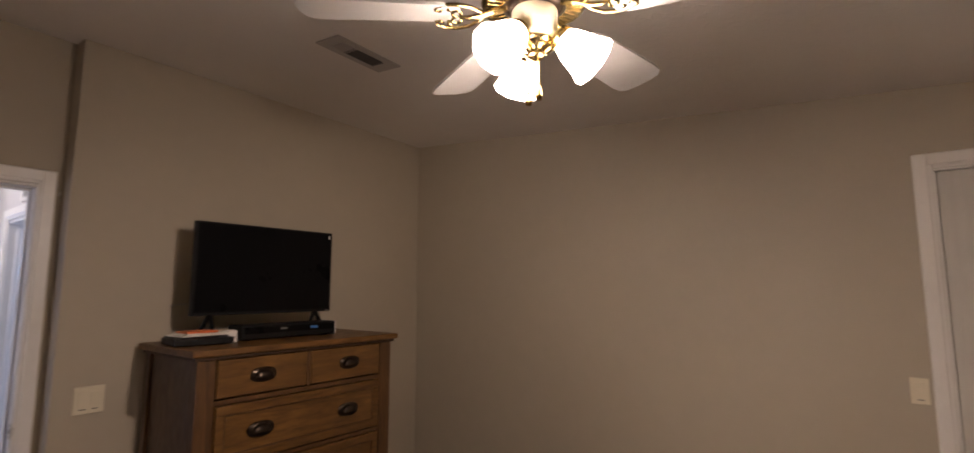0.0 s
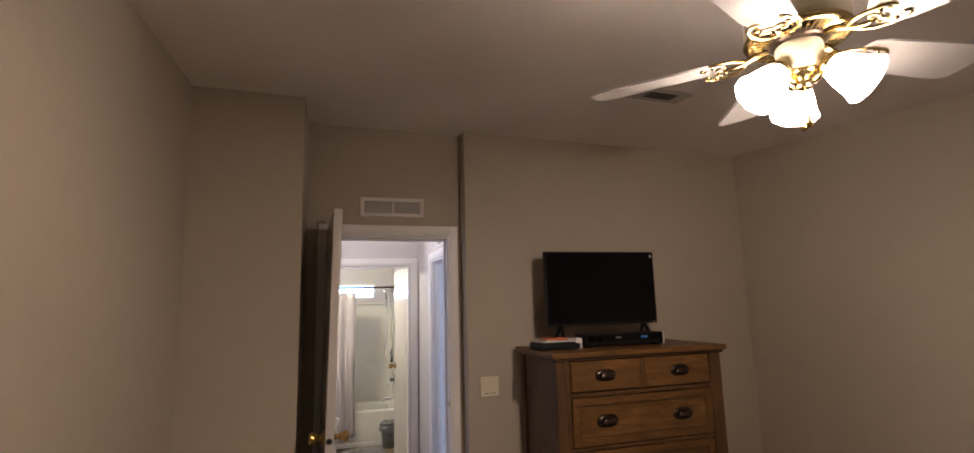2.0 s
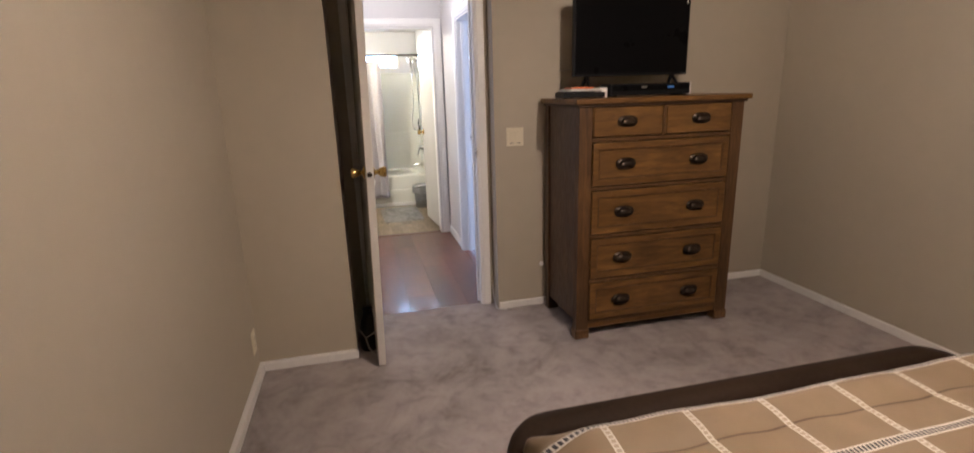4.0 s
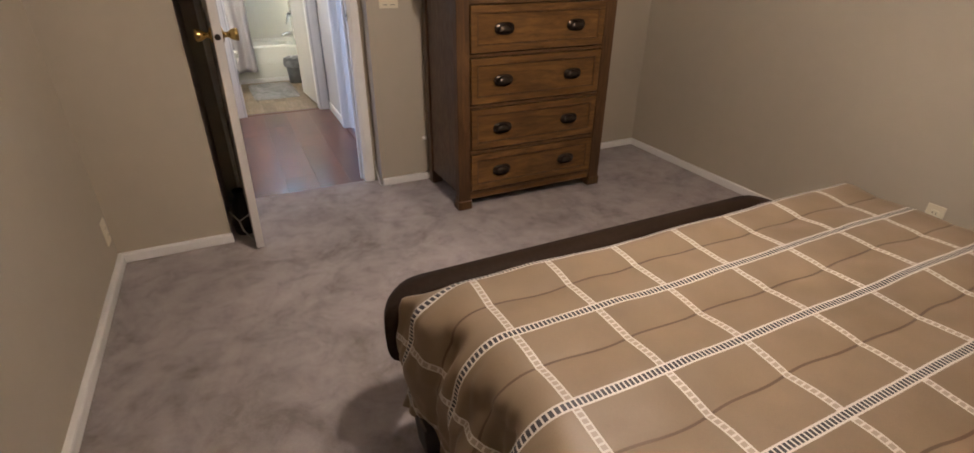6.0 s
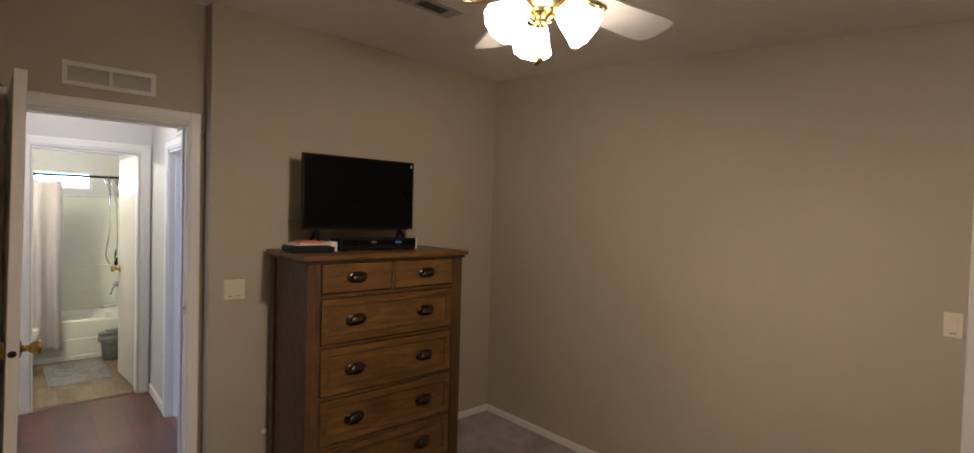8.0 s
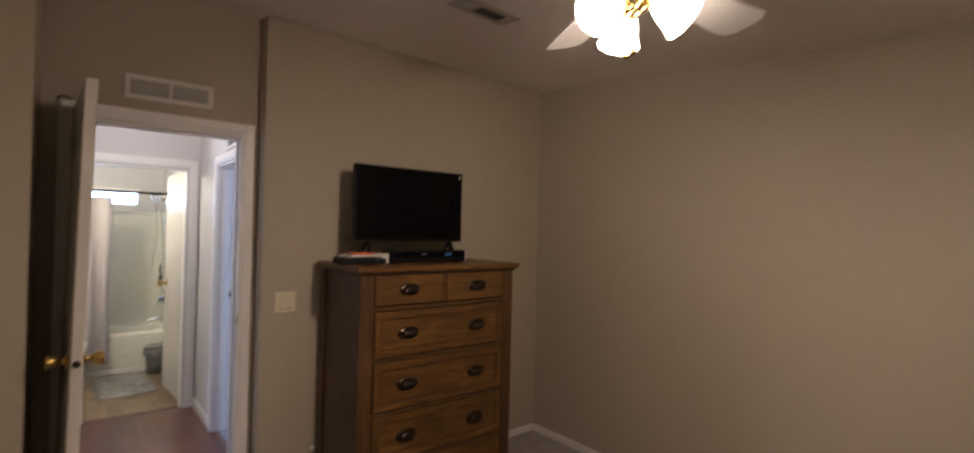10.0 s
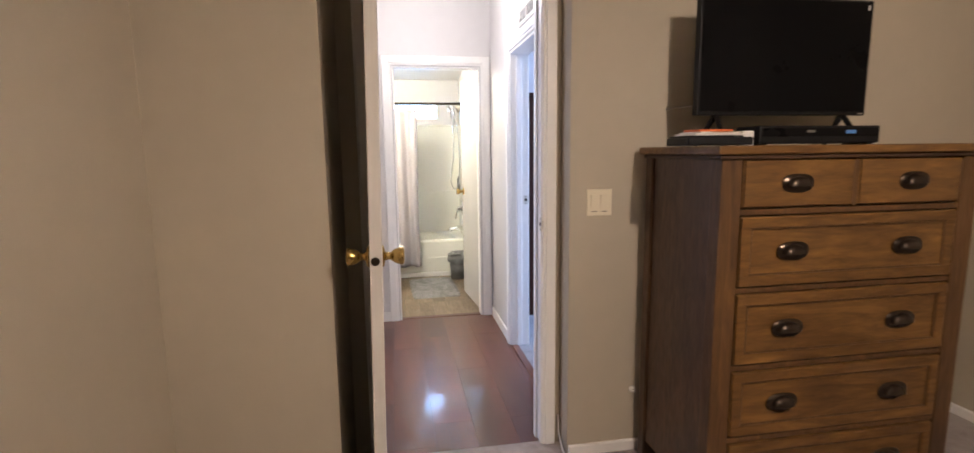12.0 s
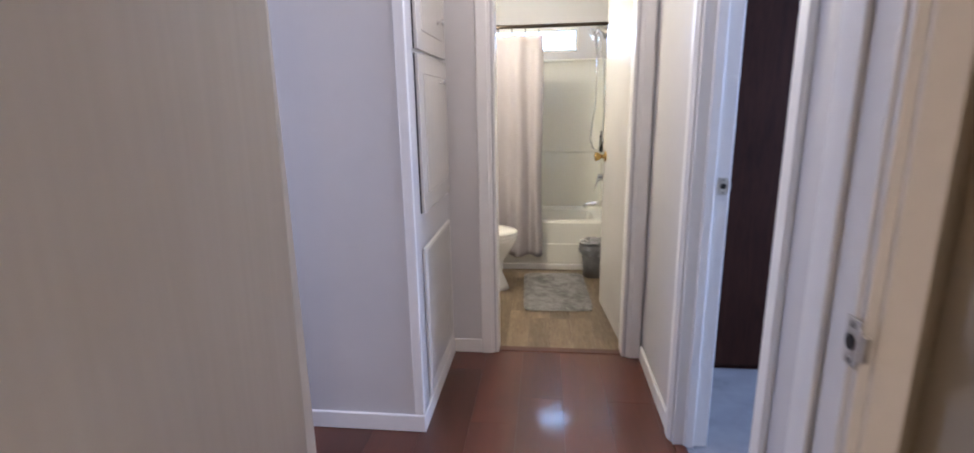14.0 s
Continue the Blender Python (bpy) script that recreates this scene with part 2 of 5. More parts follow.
def comforter_material():
    m, nt, b = shader("tan_plaid_comforter")
    uv = nt.nodes.new("ShaderNodeUVMap")
    sep = nt.nodes.new("ShaderNodeSeparateXYZ")
    nt.links.new(uv.outputs["UV"], sep.inputs[0])
    u, v = sep.outputs["X"], sep.outputs["Y"]

    def op(kind, a, c=None):
        n = nt.nodes.new("ShaderNodeMath")
        n.operation = kind
        for k, s in enumerate((a, c)):
            if s is None:
                continue
            if isinstance(s, (int, float)):
                n.inputs[k].default_value = s
            else:
                nt.links.new(s, n.inputs[k])
        return n.outputs[0]

    def away(x, start, pitch):
        f = op("FRACT", op("ADD", op("DIVIDE", op("SUBTRACT", x, start), pitch), 0.5))
        return op("MULTIPLY", op("ABSOLUTE", op("SUBTRACT", f, 0.5)), pitch)

    def dash(x, pitch, part_on):
        return op("LESS_THAN", op("FRACT", op("DIVIDE", x, pitch)), part_on)

    du, dv = away(u, U0, PITCH), away(v, V0, PITCH_V)
    band_v = op("LESS_THAN", dv, 0.0100)
    hole_v = op("MULTIPLY", op("LESS_THAN", dv, 0.0060), dash(u, 0.0145, 0.70))
    band_u = op("LESS_THAN", du, 0.0125)
    dark_u = op("MULTIPLY", op("LESS_THAN", du, 0.0080), dash(v, 0.0115, 0.66))
    wob = op("ADD", op("MULTIPLY", op("SINE", op("MULTIPLY", v, 10.0)), 0.0060), op("MULTIPLY", op("SINE", op("MULTIPLY", v, 27.0)), 0.0035))
    seam = op("LESS_THAN", away(op("ADD", u, wob), U0 + PITCH / 2, PITCH), 0.0036)
    vec = coords(nt)
    tan = ramp(nt, noise_tex(nt, vec, 4.0, 4), [(0.3, (0.185, 0.133, 0.083)), (0.7, (0.232, 0.168, 0.107))])
    weave = noise_tex(nt, vec, 420.0, 2)
    tan = mixed(nt, 0.25, tan, ramp(nt, weave, [(0.3, (0.6, 0.6, 0.6)), (0.7, (1, 1, 1))]), "MULTIPLY")
    white = (0.60, 0.56, 0.50)
    col = mixed(nt, op("MULTIPLY", seam, 0.85), tan, (0.085, 0.050, 0.028))
    col = mixed(nt, op("MULTIPLY", band_v, 0.85), col, white)
    col = mixed(nt, op("MULTIPLY", hole_v, 0.62), col, tan)
    col = mixed(nt, op("MULTIPLY", band_u, 0.9), col, white)
    col = mixed(nt, op("MULTIPLY", dark_u, 0.96), col, (0.016, 0.014, 0.022))
    nt.links.new(col, b.inputs["Base Color"])
    b.inputs["Roughness"].default_value = 0.46
    b.inputs["Specular IOR Level"].default_value = 0.28
    bumped(nt, b, weave, 0.2, 0.001)
    return m


U0, PITCH, V0, PITCH_V = -0.563, 0.237, 0.943, 0.2290
COMFORTER = comforter_material()
COMFORTER_PLAIN = paint("plain_tan_cloth", (0.18, 0.128, 0.082), 0.6, 0.08, 4, 300, 0.2)

# ---- mesh helpers ----


def link(name, bm, material, parent=None, label="", smooth=False):
    me = bpy.data.meshes.new(name)
    bm.to_mesh(me)
    bm.free()
    if smooth:
        for p in me.polygons:
            p.use_smooth = True
    me.materials.append(material)
    ob = new(name, me)
    if parent:
        ob.parent = parent
    return tagged(ob, label) if label else ob


def part(name, bm, material, parent, label="", smooth=False):
    return link(name, bm, material, parent, label, smooth)


def share(name, data, parent, m):
    ob = new(name, data)
    ob.parent = parent
    ob.matrix_local = m
    return ob


def thing(name, label, category, place=(0, 0, 0), turn=0.0, group="", kind=""):
    e = new(name)
    e.matrix_world = pose(*place, 0, 0, turn)
    return tagged(e, label, category, group, kind)


def boxes(*spans, bevel=0.0, segments=1):
    """Each span: x0, x1, y0, y1, z0, z1."""
    out = bmesh.new()
    for x0, x1, y0, y1, z0, z1 in spans:
        bm = bmesh.new()
        bmesh.ops.create_cube(bm, size=1)
        bmesh.ops.transform(bm, matrix=Matrix.Translation(((x0 + x1) / 2, (y0 + y1) / 2, (z0 + z1) / 2)) @ Matrix.Diagonal((x1 - x0, y1 - y0, z1 - z0, 1)), verts=bm.verts)
        if bevel:
            bmesh.ops.bevel(bm, geom=bm.edges[:], offset=bevel, segments=segments, affect="EDGES", profile=0.5)
        me = bpy.data.meshes.new("tmp")
        bm.to_mesh(me)
        bm.free()
        out.from_mesh(me)
        bpy.data.meshes.remove(me)
    return out


def lathe(profile, steps=32, flute=0.0, flutes=0, close=False):
    """Turned round z from (radius, z) pairs."""
    bm = bmesh.new()
    rings = []
    for k, (r, z) in enumerate(profile):
        ring = []
        for s in range(steps):
            a = math.tau * s / steps
            w = 1 + (flute * (k / (len(profile) - 1)) ** 2 * math.cos(flutes * a) if flutes else 0)
            ring.append(bm.verts.new((r * w * math.cos(a), r * w * math.sin(a), z)))
        rings.append(ring)
    for p, q in zip(rings, rings[1:]):
        for s in range(steps):
            bm.faces.new((p[s], p[(s + 1) % steps], q[(s + 1) % steps], q[s]))
    if close:
        bm.faces.new(list(reversed(rings[0])))
        bm.faces.new(rings[-1])
    return bm


def tube(points, radius, steps=8, closed=False, into=None):
    bm = into or bmesh.new()
    pts = [Vector(p) for p in points]
    n = len(pts)
    radii = radius if isinstance(radius, (list, tuple)) else [radius] * n
    rings = []
    ref = Vector((0.137, 0.291, 0.947)).normalized()
    for k, p in enumerate(pts):
        a = pts[(k - 1) % n] if (closed or k) else p
        c = pts[(k + 1) % n] if (closed or k < n - 1) else p
        d = (c - a).normalized()
        side = d.cross(ref)
        if side.length < 1e-3:
            side = d.cross(Vector((1, 0, 0)))
        side.normalize()
        up = side.cross(d)
        rings.append([bm.verts.new(p + (side * math.cos(math.tau * s / steps) + up * math.sin(math.tau * s / steps)) * radii[k]) for s in range(steps)])
    for k in range(n if closed else n - 1):
        p, q = rings[k], rings[(k + 1) % n]
        for s in range(steps):
            bm.faces.new((p[s], p[(s + 1) % steps], q[(s + 1) % steps], q[s]))
    if not closed:
        bm.faces.new(list(reversed(rings[0])))
        bm.faces.new(rings[-1])
    return bm


def moved(bm, m):
    bmesh.ops.transform(bm, matrix=m, verts=bm.verts)
    return bm


def joined(*bms):
    out = bmesh.new()
    for bm in bms:
        me = bpy.data.meshes.new("tmp")
        bm.to_mesh(me)
        bm.free()
        out.from_mesh(me)
        bpy.data.meshes.remove(me)
    return out


def grid_mesh(name, nu, nv, f, material, parent=None, uv=None, thick=0.0):
    """A sheet of nu by nv points, f(i, j) -> place; uv(i, j) -> cloth coordinates."""
    verts = [f(i, j) for i in range(nu) for j in range(nv)]
    faces = [(i * nv + j, (i + 1) * nv + j, (i + 1) * nv + j + 1, i * nv + j + 1) for i in range(nu - 1) for j in range(nv - 1)]
    me = bpy.data.meshes.new(name)
    me.from_pydata(verts, [], faces)
    for p in me.polygons:
        p.use_smooth = True
    if uv:
        layer = me.uv_layers.new(name="cloth")
        flat = [uv(k // nv, k % nv) for k in range(nu * nv)]
        for loop in me.loops:
            layer.data[loop.index].uv = flat[loop.vertex_index]
    me.materials.append(material)
    ob = new(name, me)
    if parent:
        ob.parent = parent
    if thick:
        sol = ob.modifiers.new("thickness", "SOLIDIFY")
        sol.thickness, sol.offset = thick, 0
    return ob


def structure(name, bm, material, label, category=""):
    return tagged(link(name, bm, material), label, category or name.split("_")[0], "", "structure")


# ---- shell of the rooms ----
TOP = 2.80
WX, DX, HX = -2.765, -2.875, -2.985      # dresser wall, door wall, hall side of it
NY, SY = 3.194, -0.168
EX = 1.45
structure("wall_west", boxes((HX, WX, 1.209, NY + 0.1, 0, TOP)), WALL, "greige painted bedroom wall behind the chest of drawers")
structure("wall_doorway", boxes((HX, DX, 0.32, 0.381, 0, TOP), (HX, DX, 1.134, 1.209, 0, TOP), (HX, DX, 0.381, 1.134, 1.965, TOP)), WALL, "greige bedroom wall round the open doorway")
structure("wall_column", boxes((HX, -2.397, SY - 0.1, 0.32, 0, TOP)), WALL, "greige boxed-out corner wall beside the doorway")
structure("wall_south", boxes((-2.397, EX + 0.1, SY - 0.1, SY, 0, TOP)), WALL, "long greige painted bedroom wall")
structure("wall_north", boxes((WX, 0.02, NY, NY + 0.1, 0, TOP), (0.78, EX + 0.1, NY, NY + 0.1, 0, TOP), (0.02, 0.78, NY, NY + 0.1, 2.005, TOP)), WALL, "bare greige wall with a closet door")
structure("wall_east", boxes((EX, EX + 0.1, SY, NY, 0, TOP)), WALL, "greige wall behind the bed")
structure("wall_hall_side", boxes((HX - 0.004, HX, -2.0, 0.36, 0, TOP), (HX - 0.004, HX, 1.15, 1.255, 0, TOP), (HX - 0.004, HX, 0.36, 1.15, 2.0, TOP), (HX, HX + 0.1, -2.0, SY - 0.1, 0, TOP)), WALL_WHITE, "white hall wall round the bedroom doorway")
# the opening only serves the added window that lights the hall
structure("wall_hall_end", boxes((-4.75, -3.90, -2.1, -2.0, 0, TOP), (-3.14, HX + 0.1, -2.1, -2.0, 0, TOP), (-3.90, -3.14, -2.1, -2.0, 0, 0.9), (-3.90, -3.14, -2.1, -2.0, 2.0, TOP)), WALL_WHITE, "white end wall of the hall")
structure("wall_linen_block", boxes((-4.75, -4.06, -2.0, 0.293, 0, TOP)), WALL_WHITE, "white boxed-in wall with linen doors")
structure("wall_bath_front", boxes((-4.85, -4.75, -0.5, 0.52, 0, TOP), (-4.85, -4.75, 1.170, 1.255, 0, TOP), (-4.85, -4.75, 0.52, 1.170, 1.930, TOP)), WALL_WHITE, "white wall round the bathroom doorway")
structure("wall_hall_right", boxes((-6.9, -4.065, 1.255, 1.373, 0, TOP), (-3.40, HX, 1.255, 1.373, 0, TOP), (-4.065, -3.40, 1.255, 1.373, 1.915, TOP)), WALL_WHITE, "white hall wall with a doorway to another room")
structure("wall_bath_left", boxes((-6.9, -4.85, -0.5, -0.4, 0, TOP)), WALL_WHITE, "white bathroom side wall")
structure("wall_bath_far", boxes((-6.9, -6.8, -0.4, 0.10, 0, TOP), (-6.9, -6.8, 1.01, 1.255, 0, TOP), (-6.9, -6.8, 0.10, 1.01, 0, 1.675), (-6.9, -6.8, 0.10, 1.01, 1.845, TOP)), WALL_WHITE, "white outer bathroom wall with a slit window")
structure("wall_room_far", boxes((-5.9, -4.2, 4.1, 4.2, 0, TOP), (-3.2, HX, 4.1, 4.2, 0, TOP), (-4.2, -3.2, 4.1, 4.2, 0, 0.9), (-4.2, -3.2, 4.1, 4.2, 2.0, TOP)), WALL_WHITE, "white outer wall of the next room")
structure("wall_room_west", boxes((-6.0, -5.9, 1.36, 4.2, 0, TOP)), WALL_WHITE, "white wall of the next room")
structure("wall_room_east", boxes((HX, HX + 0.1, NY + 0.1, 4.2, 0, TOP)), WALL_WHITE, "white wall of the next room")


def slab(x0, x1, y0, y1, z0, z1):
    """A ceiling slab whose underside runs from z0 at x0 to z1 at x1."""
    bm = boxes((x0, x1, y0, y1, 0, 0.08))
    for v in bm.verts:
        v.co.z += z0 + (z1 - z0) * (v.co.x - x0) / (x1 - x0)
    return bm


def ceil_z(x, y=1.5):
    return 2.553 - 0.080 * (x + 2.76) + 0.018 * (3.19 - y)


def bedroom_ceiling():
    bm = boxes((HX, EX + 0.1, SY - 0.1, NY + 0.1, 0, 0.08))
    for v in bm.verts:
        v.co.z += ceil_z(v.co.x, v.co.y)
    return bm



structure("ceiling", bedroom_ceiling(), CEILING, "off-white textured sloping bedroom ceiling")
structure("ceiling_bath", slab(-6.95, -4.80, -0.5, 1.36, 2.09, 2.345), CEILING, "off-white textured bathroom ceiling", "ceiling")
structure("ceiling_hall", slab(-4.80, HX, -2.1, 1.30, 2.50, 2.58), CEILING, "off-white textured hall ceiling", "ceiling")
structure("ceiling_room", slab(-6.0, HX + 0.1, 1.30, 4.25, 2.44, 2.56), CEILING, "off-white ceiling of the next room", "ceiling")
structure("floor", boxes((DX - 0.02, EX + 0.1, SY - 0.1, NY + 0.1, -0.1, 0.0)), CARPET, "grey-mauve wall-to-wall bedroom carpet with brushed nap")
structure("floor_room", boxes((-5.95, HX, 1.30, 4.15, -0.1, 0.0)), CARPET_BLUE, "pale carpet in the next room", "floor")
hall_floor = structure("floor_hall", boxes((-4.80, DX - 0.02, -2.05, 1.30, -0.1, -0.006)), DARK, "glossy cherry laminate plank hall floor", "floor")
bath_floor = structure("floor_bath", boxes((-6.85, -4.80, -0.45, 1.30, -0.1, -0.006)), DARK, "taupe plank bathroom floor", "floor")
structure("ground", boxes((-400, 400, -400, 400, -0.75, -0.7)), GROUND, "dry bare ground outside")

# baseboards
BB = 0.048


def baseboard(label, *spans):
    structure("baseboard", boxes(*spans, bevel=0.004), TRIM, label)


baseboard("white painted baseboard along the bedroom wall", (WX, WX + 0.018, 1.212, NY, 0, BB))
baseboard("white painted baseboard along the bare wall", (WX + 0.018, -0.035, NY - 0.018, NY, 0, BB), (0.84, EX, NY - 0.018, NY, 0, BB))
baseboard("white painted baseboard along the side wall", (-2.369, EX, SY, SY + 0.026, 0, BB))
baseboard("white painted baseboard of the corner wall", (-2.397, -2.369, SY, 0.326, 0, BB))
baseboard("white painted baseboard at the back of the room", (EX - 0.018, EX, SY + 0.026, NY - 0.018, 0, BB))
baseboard("white painted hall baseboard", (-4.06, -4.048, -2.0, 0.305, 0, 0.075), (-4.75, -4.06, 0.293, 0.305, 0, 0.075), (-4.75, -4.738, 0.305, 0.444, 0, 0.075), (-4.730, -4.128, 1.243, 1.255, 0, 0.075))


def casing(name, label, parts, material=TRIM):
    """Door casing and jambs as one built-in piece with stepped moulding."""
    return structure(name, boxes(*parts, bevel=0.004, segments=2), material, label, "trim")


def casing_x(xf, out, y0, y1, top, w=0.060):
    """Casing on a wall facing along x, at xf, out = +1 or -1."""
    s = []
    for a, b, t in ((0.0, w, 0.011), (0.014, w - 0.003, 0.017)):
        lo, hi = sorted((xf, xf + out * t))
        s += [(lo, hi, y0 - b, y0 - a, 0, top + b), (lo, hi, y1 + a, y1 + b, 0, top + b), (lo, hi, y0 - a, y1 + a, top + a, top + b)]
    return s


def casing_y(yf, out, x0, x1, top, w=0.060):
    s = []
    for a, b, t in ((0.0, w, 0.011), (0.014, w - 0.003, 0.017)):
        lo, hi = sorted((yf, yf + out * t))
        s += [(x0 - b, x0 - a, lo, hi, 0, top + b), (x1 + a, x1 + b, lo, hi, 0, top + b), (x0 - a, x1 + a, lo, hi, top + a, top + b)]
    return s


casing("trim_bedroom_door", "white door casing and jamb of the bedroom doorway", casing_x(DX, 1, 0.445, 1.125, 1.965)
       + [(HX - 0.006, DX - 0.050, 0.381, 0.395, 0, 1.951), (DX - 0.050, DX + 0.002, 0.381, 0.432, 0, 1.951), (HX - 0.006, DX + 0.002, 1.120, 1.134, 0, 1.951), (HX - 0.006, DX + 0.002, 0.381, 1.134, 1.951, 1.965),
          (HX + 0.03, HX + 0.064, 1.110, 1.120, 0, 1.941), (HX + 0.03, HX + 0.064, 0.395, 1.120, 1.941, 1.951)])
casing("trim_bedroom_door_hall", "white door casing on the hall side", casing_x(HX - 0.004, -1, 0.387, 1.128, 1.958))
casing("trim_bath_door", "white casing and jamb of the bathroom doorway", casing_x(-4.75, 1, 0.512, 1.178, 1.938, 0.068)
       + [(-4.852, -4.748, 0.52, 0.532, 0, 1.918), (-4.852, -4.748, 1.158, 1.170, 0, 1.918), (-4.852, -4.748, 0.52, 1.170, 1.918, 1.930)])
casing("trim_room_door", "white casing and jamb of the side doorway", casing_y(1.255, -1, -4.073, -3.392, 1.923)
       + [(-4.065, -4.053, 1.252, 1.376, 0, 1.903), (-3.412, -3.40, 1.252, 1.376, 0, 1.903), (-4.065, -3.40, 1.252, 1.376, 1.903, 1.915), (-4.053, -4.041, 1.29, 1.325, 0, 1.89)])
casing("trim_closet_door", "white casing and jamb of the closet door", casing_y(NY, -1, 0.022, 0.778, 2.003)
       + [(0.02, 0.032, NY - 0.002, NY + 0.1, 0, 1.993), (0.768, 0.78, NY - 0.002, NY + 0.1, 0, 1.993), (0.02, 0.78, NY - 0.002, NY + 0.1, 1.993, 2.005)])
casing("trim_corner_bead", "white corner moulding on the linen wall", [(-4.075, -4.053, 0.262, 0.300, 0.076, 2.52)])
structure("trim_threshold", boxes((-4.815, -4.765, 0.532, 1.158, -0.006, 0.006), bevel=0.004), CHERRY, "reddish wooden threshold strip at the bathroom", "threshold")
structure("trim_room_threshold", boxes((-4.053, -3.412, 1.255, 1.30, -0.006, 0.007), bevel=0.003), CHERRY, "reddish wooden threshold strip at the side room", "threshold")

# ---- doors ----


def knob_mesh():
    """Round brass knob with its rosette, pointing along +z from the door's face."""
    return lathe([(0.0, 0.0), (0.033, 0.0), (0.033, 0.003), (0.029, 0.007), (0.014, 0.010), (0.0115, 0.016), (0.0115, 0.026), (0.017, 0.031), (0.022, 0.040), (0.0255, 0.052), (0.0265, 0.060), (0.0245, 0.064), (0.016, 0.066), (0.0, 0.0665)], 28)


def hinge(parent, x, y, z):
    bm = joined(tube([(x, y, z - 0.045), (x, y, z + 0.045)], 0.007, 10), boxes((x - 0.003, x + 0.022, y - 0.003, y, z - 0.043, z + 0.043)))
    part("hinge", bm, GREY_METAL, parent, "dull steel hinge")


# bedroom door, swung square into the room
door1 = thing("door_1", "white flush bedroom door standing open into the room", "door", (0, 0, 0), 0, "", "structure")
bm = moved(boxes((0, 0.632, 0, 0.036, 0.012, 1.998), bevel=0.002), pose(-2.868, 0.434, 0, 0, 0, 2.7))
part("leaf", bm, DOOR, door1)
for side, y in ((90, 0.460), (-90, 0.496)):
    part("door_knob", moved(knob_mesh(), Matrix.Translation((-2.315, y, 1.000)) @ pose(0, 0, 0, side)), BRASS, door1, "polished brass round knob", True)
bm = moved(lathe([(0.0, 0.0), (0.0125, 0.0), (0.0125, 0.002), (0.008, 0.002), (0.008, 0.004), (0.0, 0.004)], 18), Matrix.Translation((-2.2365, 0.480, 1.000)) @ pose(0, 0, 0, 0, 90))
part("latch", bm, BRONZE, door1, "dark round latch in the door edge")
for z in (0.25, 1.05, 1.82):
    hinge(door1, -2.866, 0.430, z)

door1.matrix_world = Matrix.Translation((0, 0.46, 2.0)) @ pose(0, 0, 0, -1.1) @ Matrix.Translation((0, -0.46, -2.0))

# bathroom door, swung into the bathroom along its wall
door2 = thing("door_2", "white flush bathroom door standing open", "door", (-4.856, 1.150, 0), 0, "", "structure")
door2.matrix_world = pose(-4.870, 1.203, 0, 0, 0, 185.0)
part("leaf", boxes((0.0, 0.610, 0.0, 0.034, 0.012, 1.915), bevel=0.002), DOOR, door2)
part("door_knob", moved(knob_mesh(), Matrix.Translation((0.552, 0.034, 0.95)) @ pose(0, 0, 0, -90)), BRASS, door2, "polished brass round knob", True)
for z in (0.22, 1.72):
    part("hinge", joined(boxes((-0.014, 0.001, 0.002, 0.032, z - 0.045, z + 0.045)), tube([(-0.004, 0.036, z - 0.045), (-0.004, 0.036, z + 0.045)], 0.006, 10)), GREY_METAL, door2, "dull steel hinge")

# closed closet door
door3 = thing("door_3", "white flush closet door, closed", "door", (0, 0, 0), 0, "", "structure")
part("leaf", boxes((0.034, 0.766, NY + 0.012, NY + 0.047, 0.01, 1.991), bevel=0.002), DOOR, door3)
part("door_knob", moved(knob_mesh(), Matrix.Translation((0.095, NY + 0.012, 0.99)) @ pose(0, 0, 0, 90)), BRASS, door3, "polished brass round knob", True)
structure("wall_closet_back", boxes((-0.2, 1.0, NY + 0.7, NY + 0.75, 0, TOP)), WALL_WHITE, "plain closet back wall")


def strike(x, y, z, turn, label):
    """A latch strike facing -y: a plate with a round-ended hole, two screws and a curved lip that wraps the jamb's edge at +x."""
    e = thing("strike_plate", label, "strike plate", (x, y, z), turn)
    part("plate", boxes((-0.013, 0.014, -0.002, 0.0015, -0.029, 0.029), bevel=0.0015, segments=2), WORN_STEEL, e)
    lip = boxes((0.012, 0.019, -0.0035, 0.001, -0.021, 0.021), (0.017, 0.024, -0.002, 0.006, -0.016, 0.016), bevel=0.0018, segments=2)
    part("lip", lip, WORN_STEEL, e, "curved steel lip")
    part("hole", moved(lathe([(0.0, 0.0), (0.0085, 0.0), (0.0095, 0.0010), (0.0, 0.0008)], 18), Matrix.Translation((0, -0.0022, 0)) @ pose(0, 0, 0, 90)), DARK, e, "dark latch hole")
    for dz in (-0.021, 0.021):
        part("screw", moved(lathe([(0.0, 0.0), (0.0042, 0.0), (0.0036, 0.0014), (0.0, 0.0018)], 12), Matrix.Translation((0, -0.002, dz)) @ pose(0, 0, 0, 90)), GREY_METAL, e, "round screw head")
    return e


strike(-2.868, 1.1180, 0.997, 0, "worn steel strike plate on the bedroom door jamb")
strike(-4.0505, 1.352, 0.988, 90, "steel strike plate on the side doorway jamb")

# ---- vents, switches, outlets ----


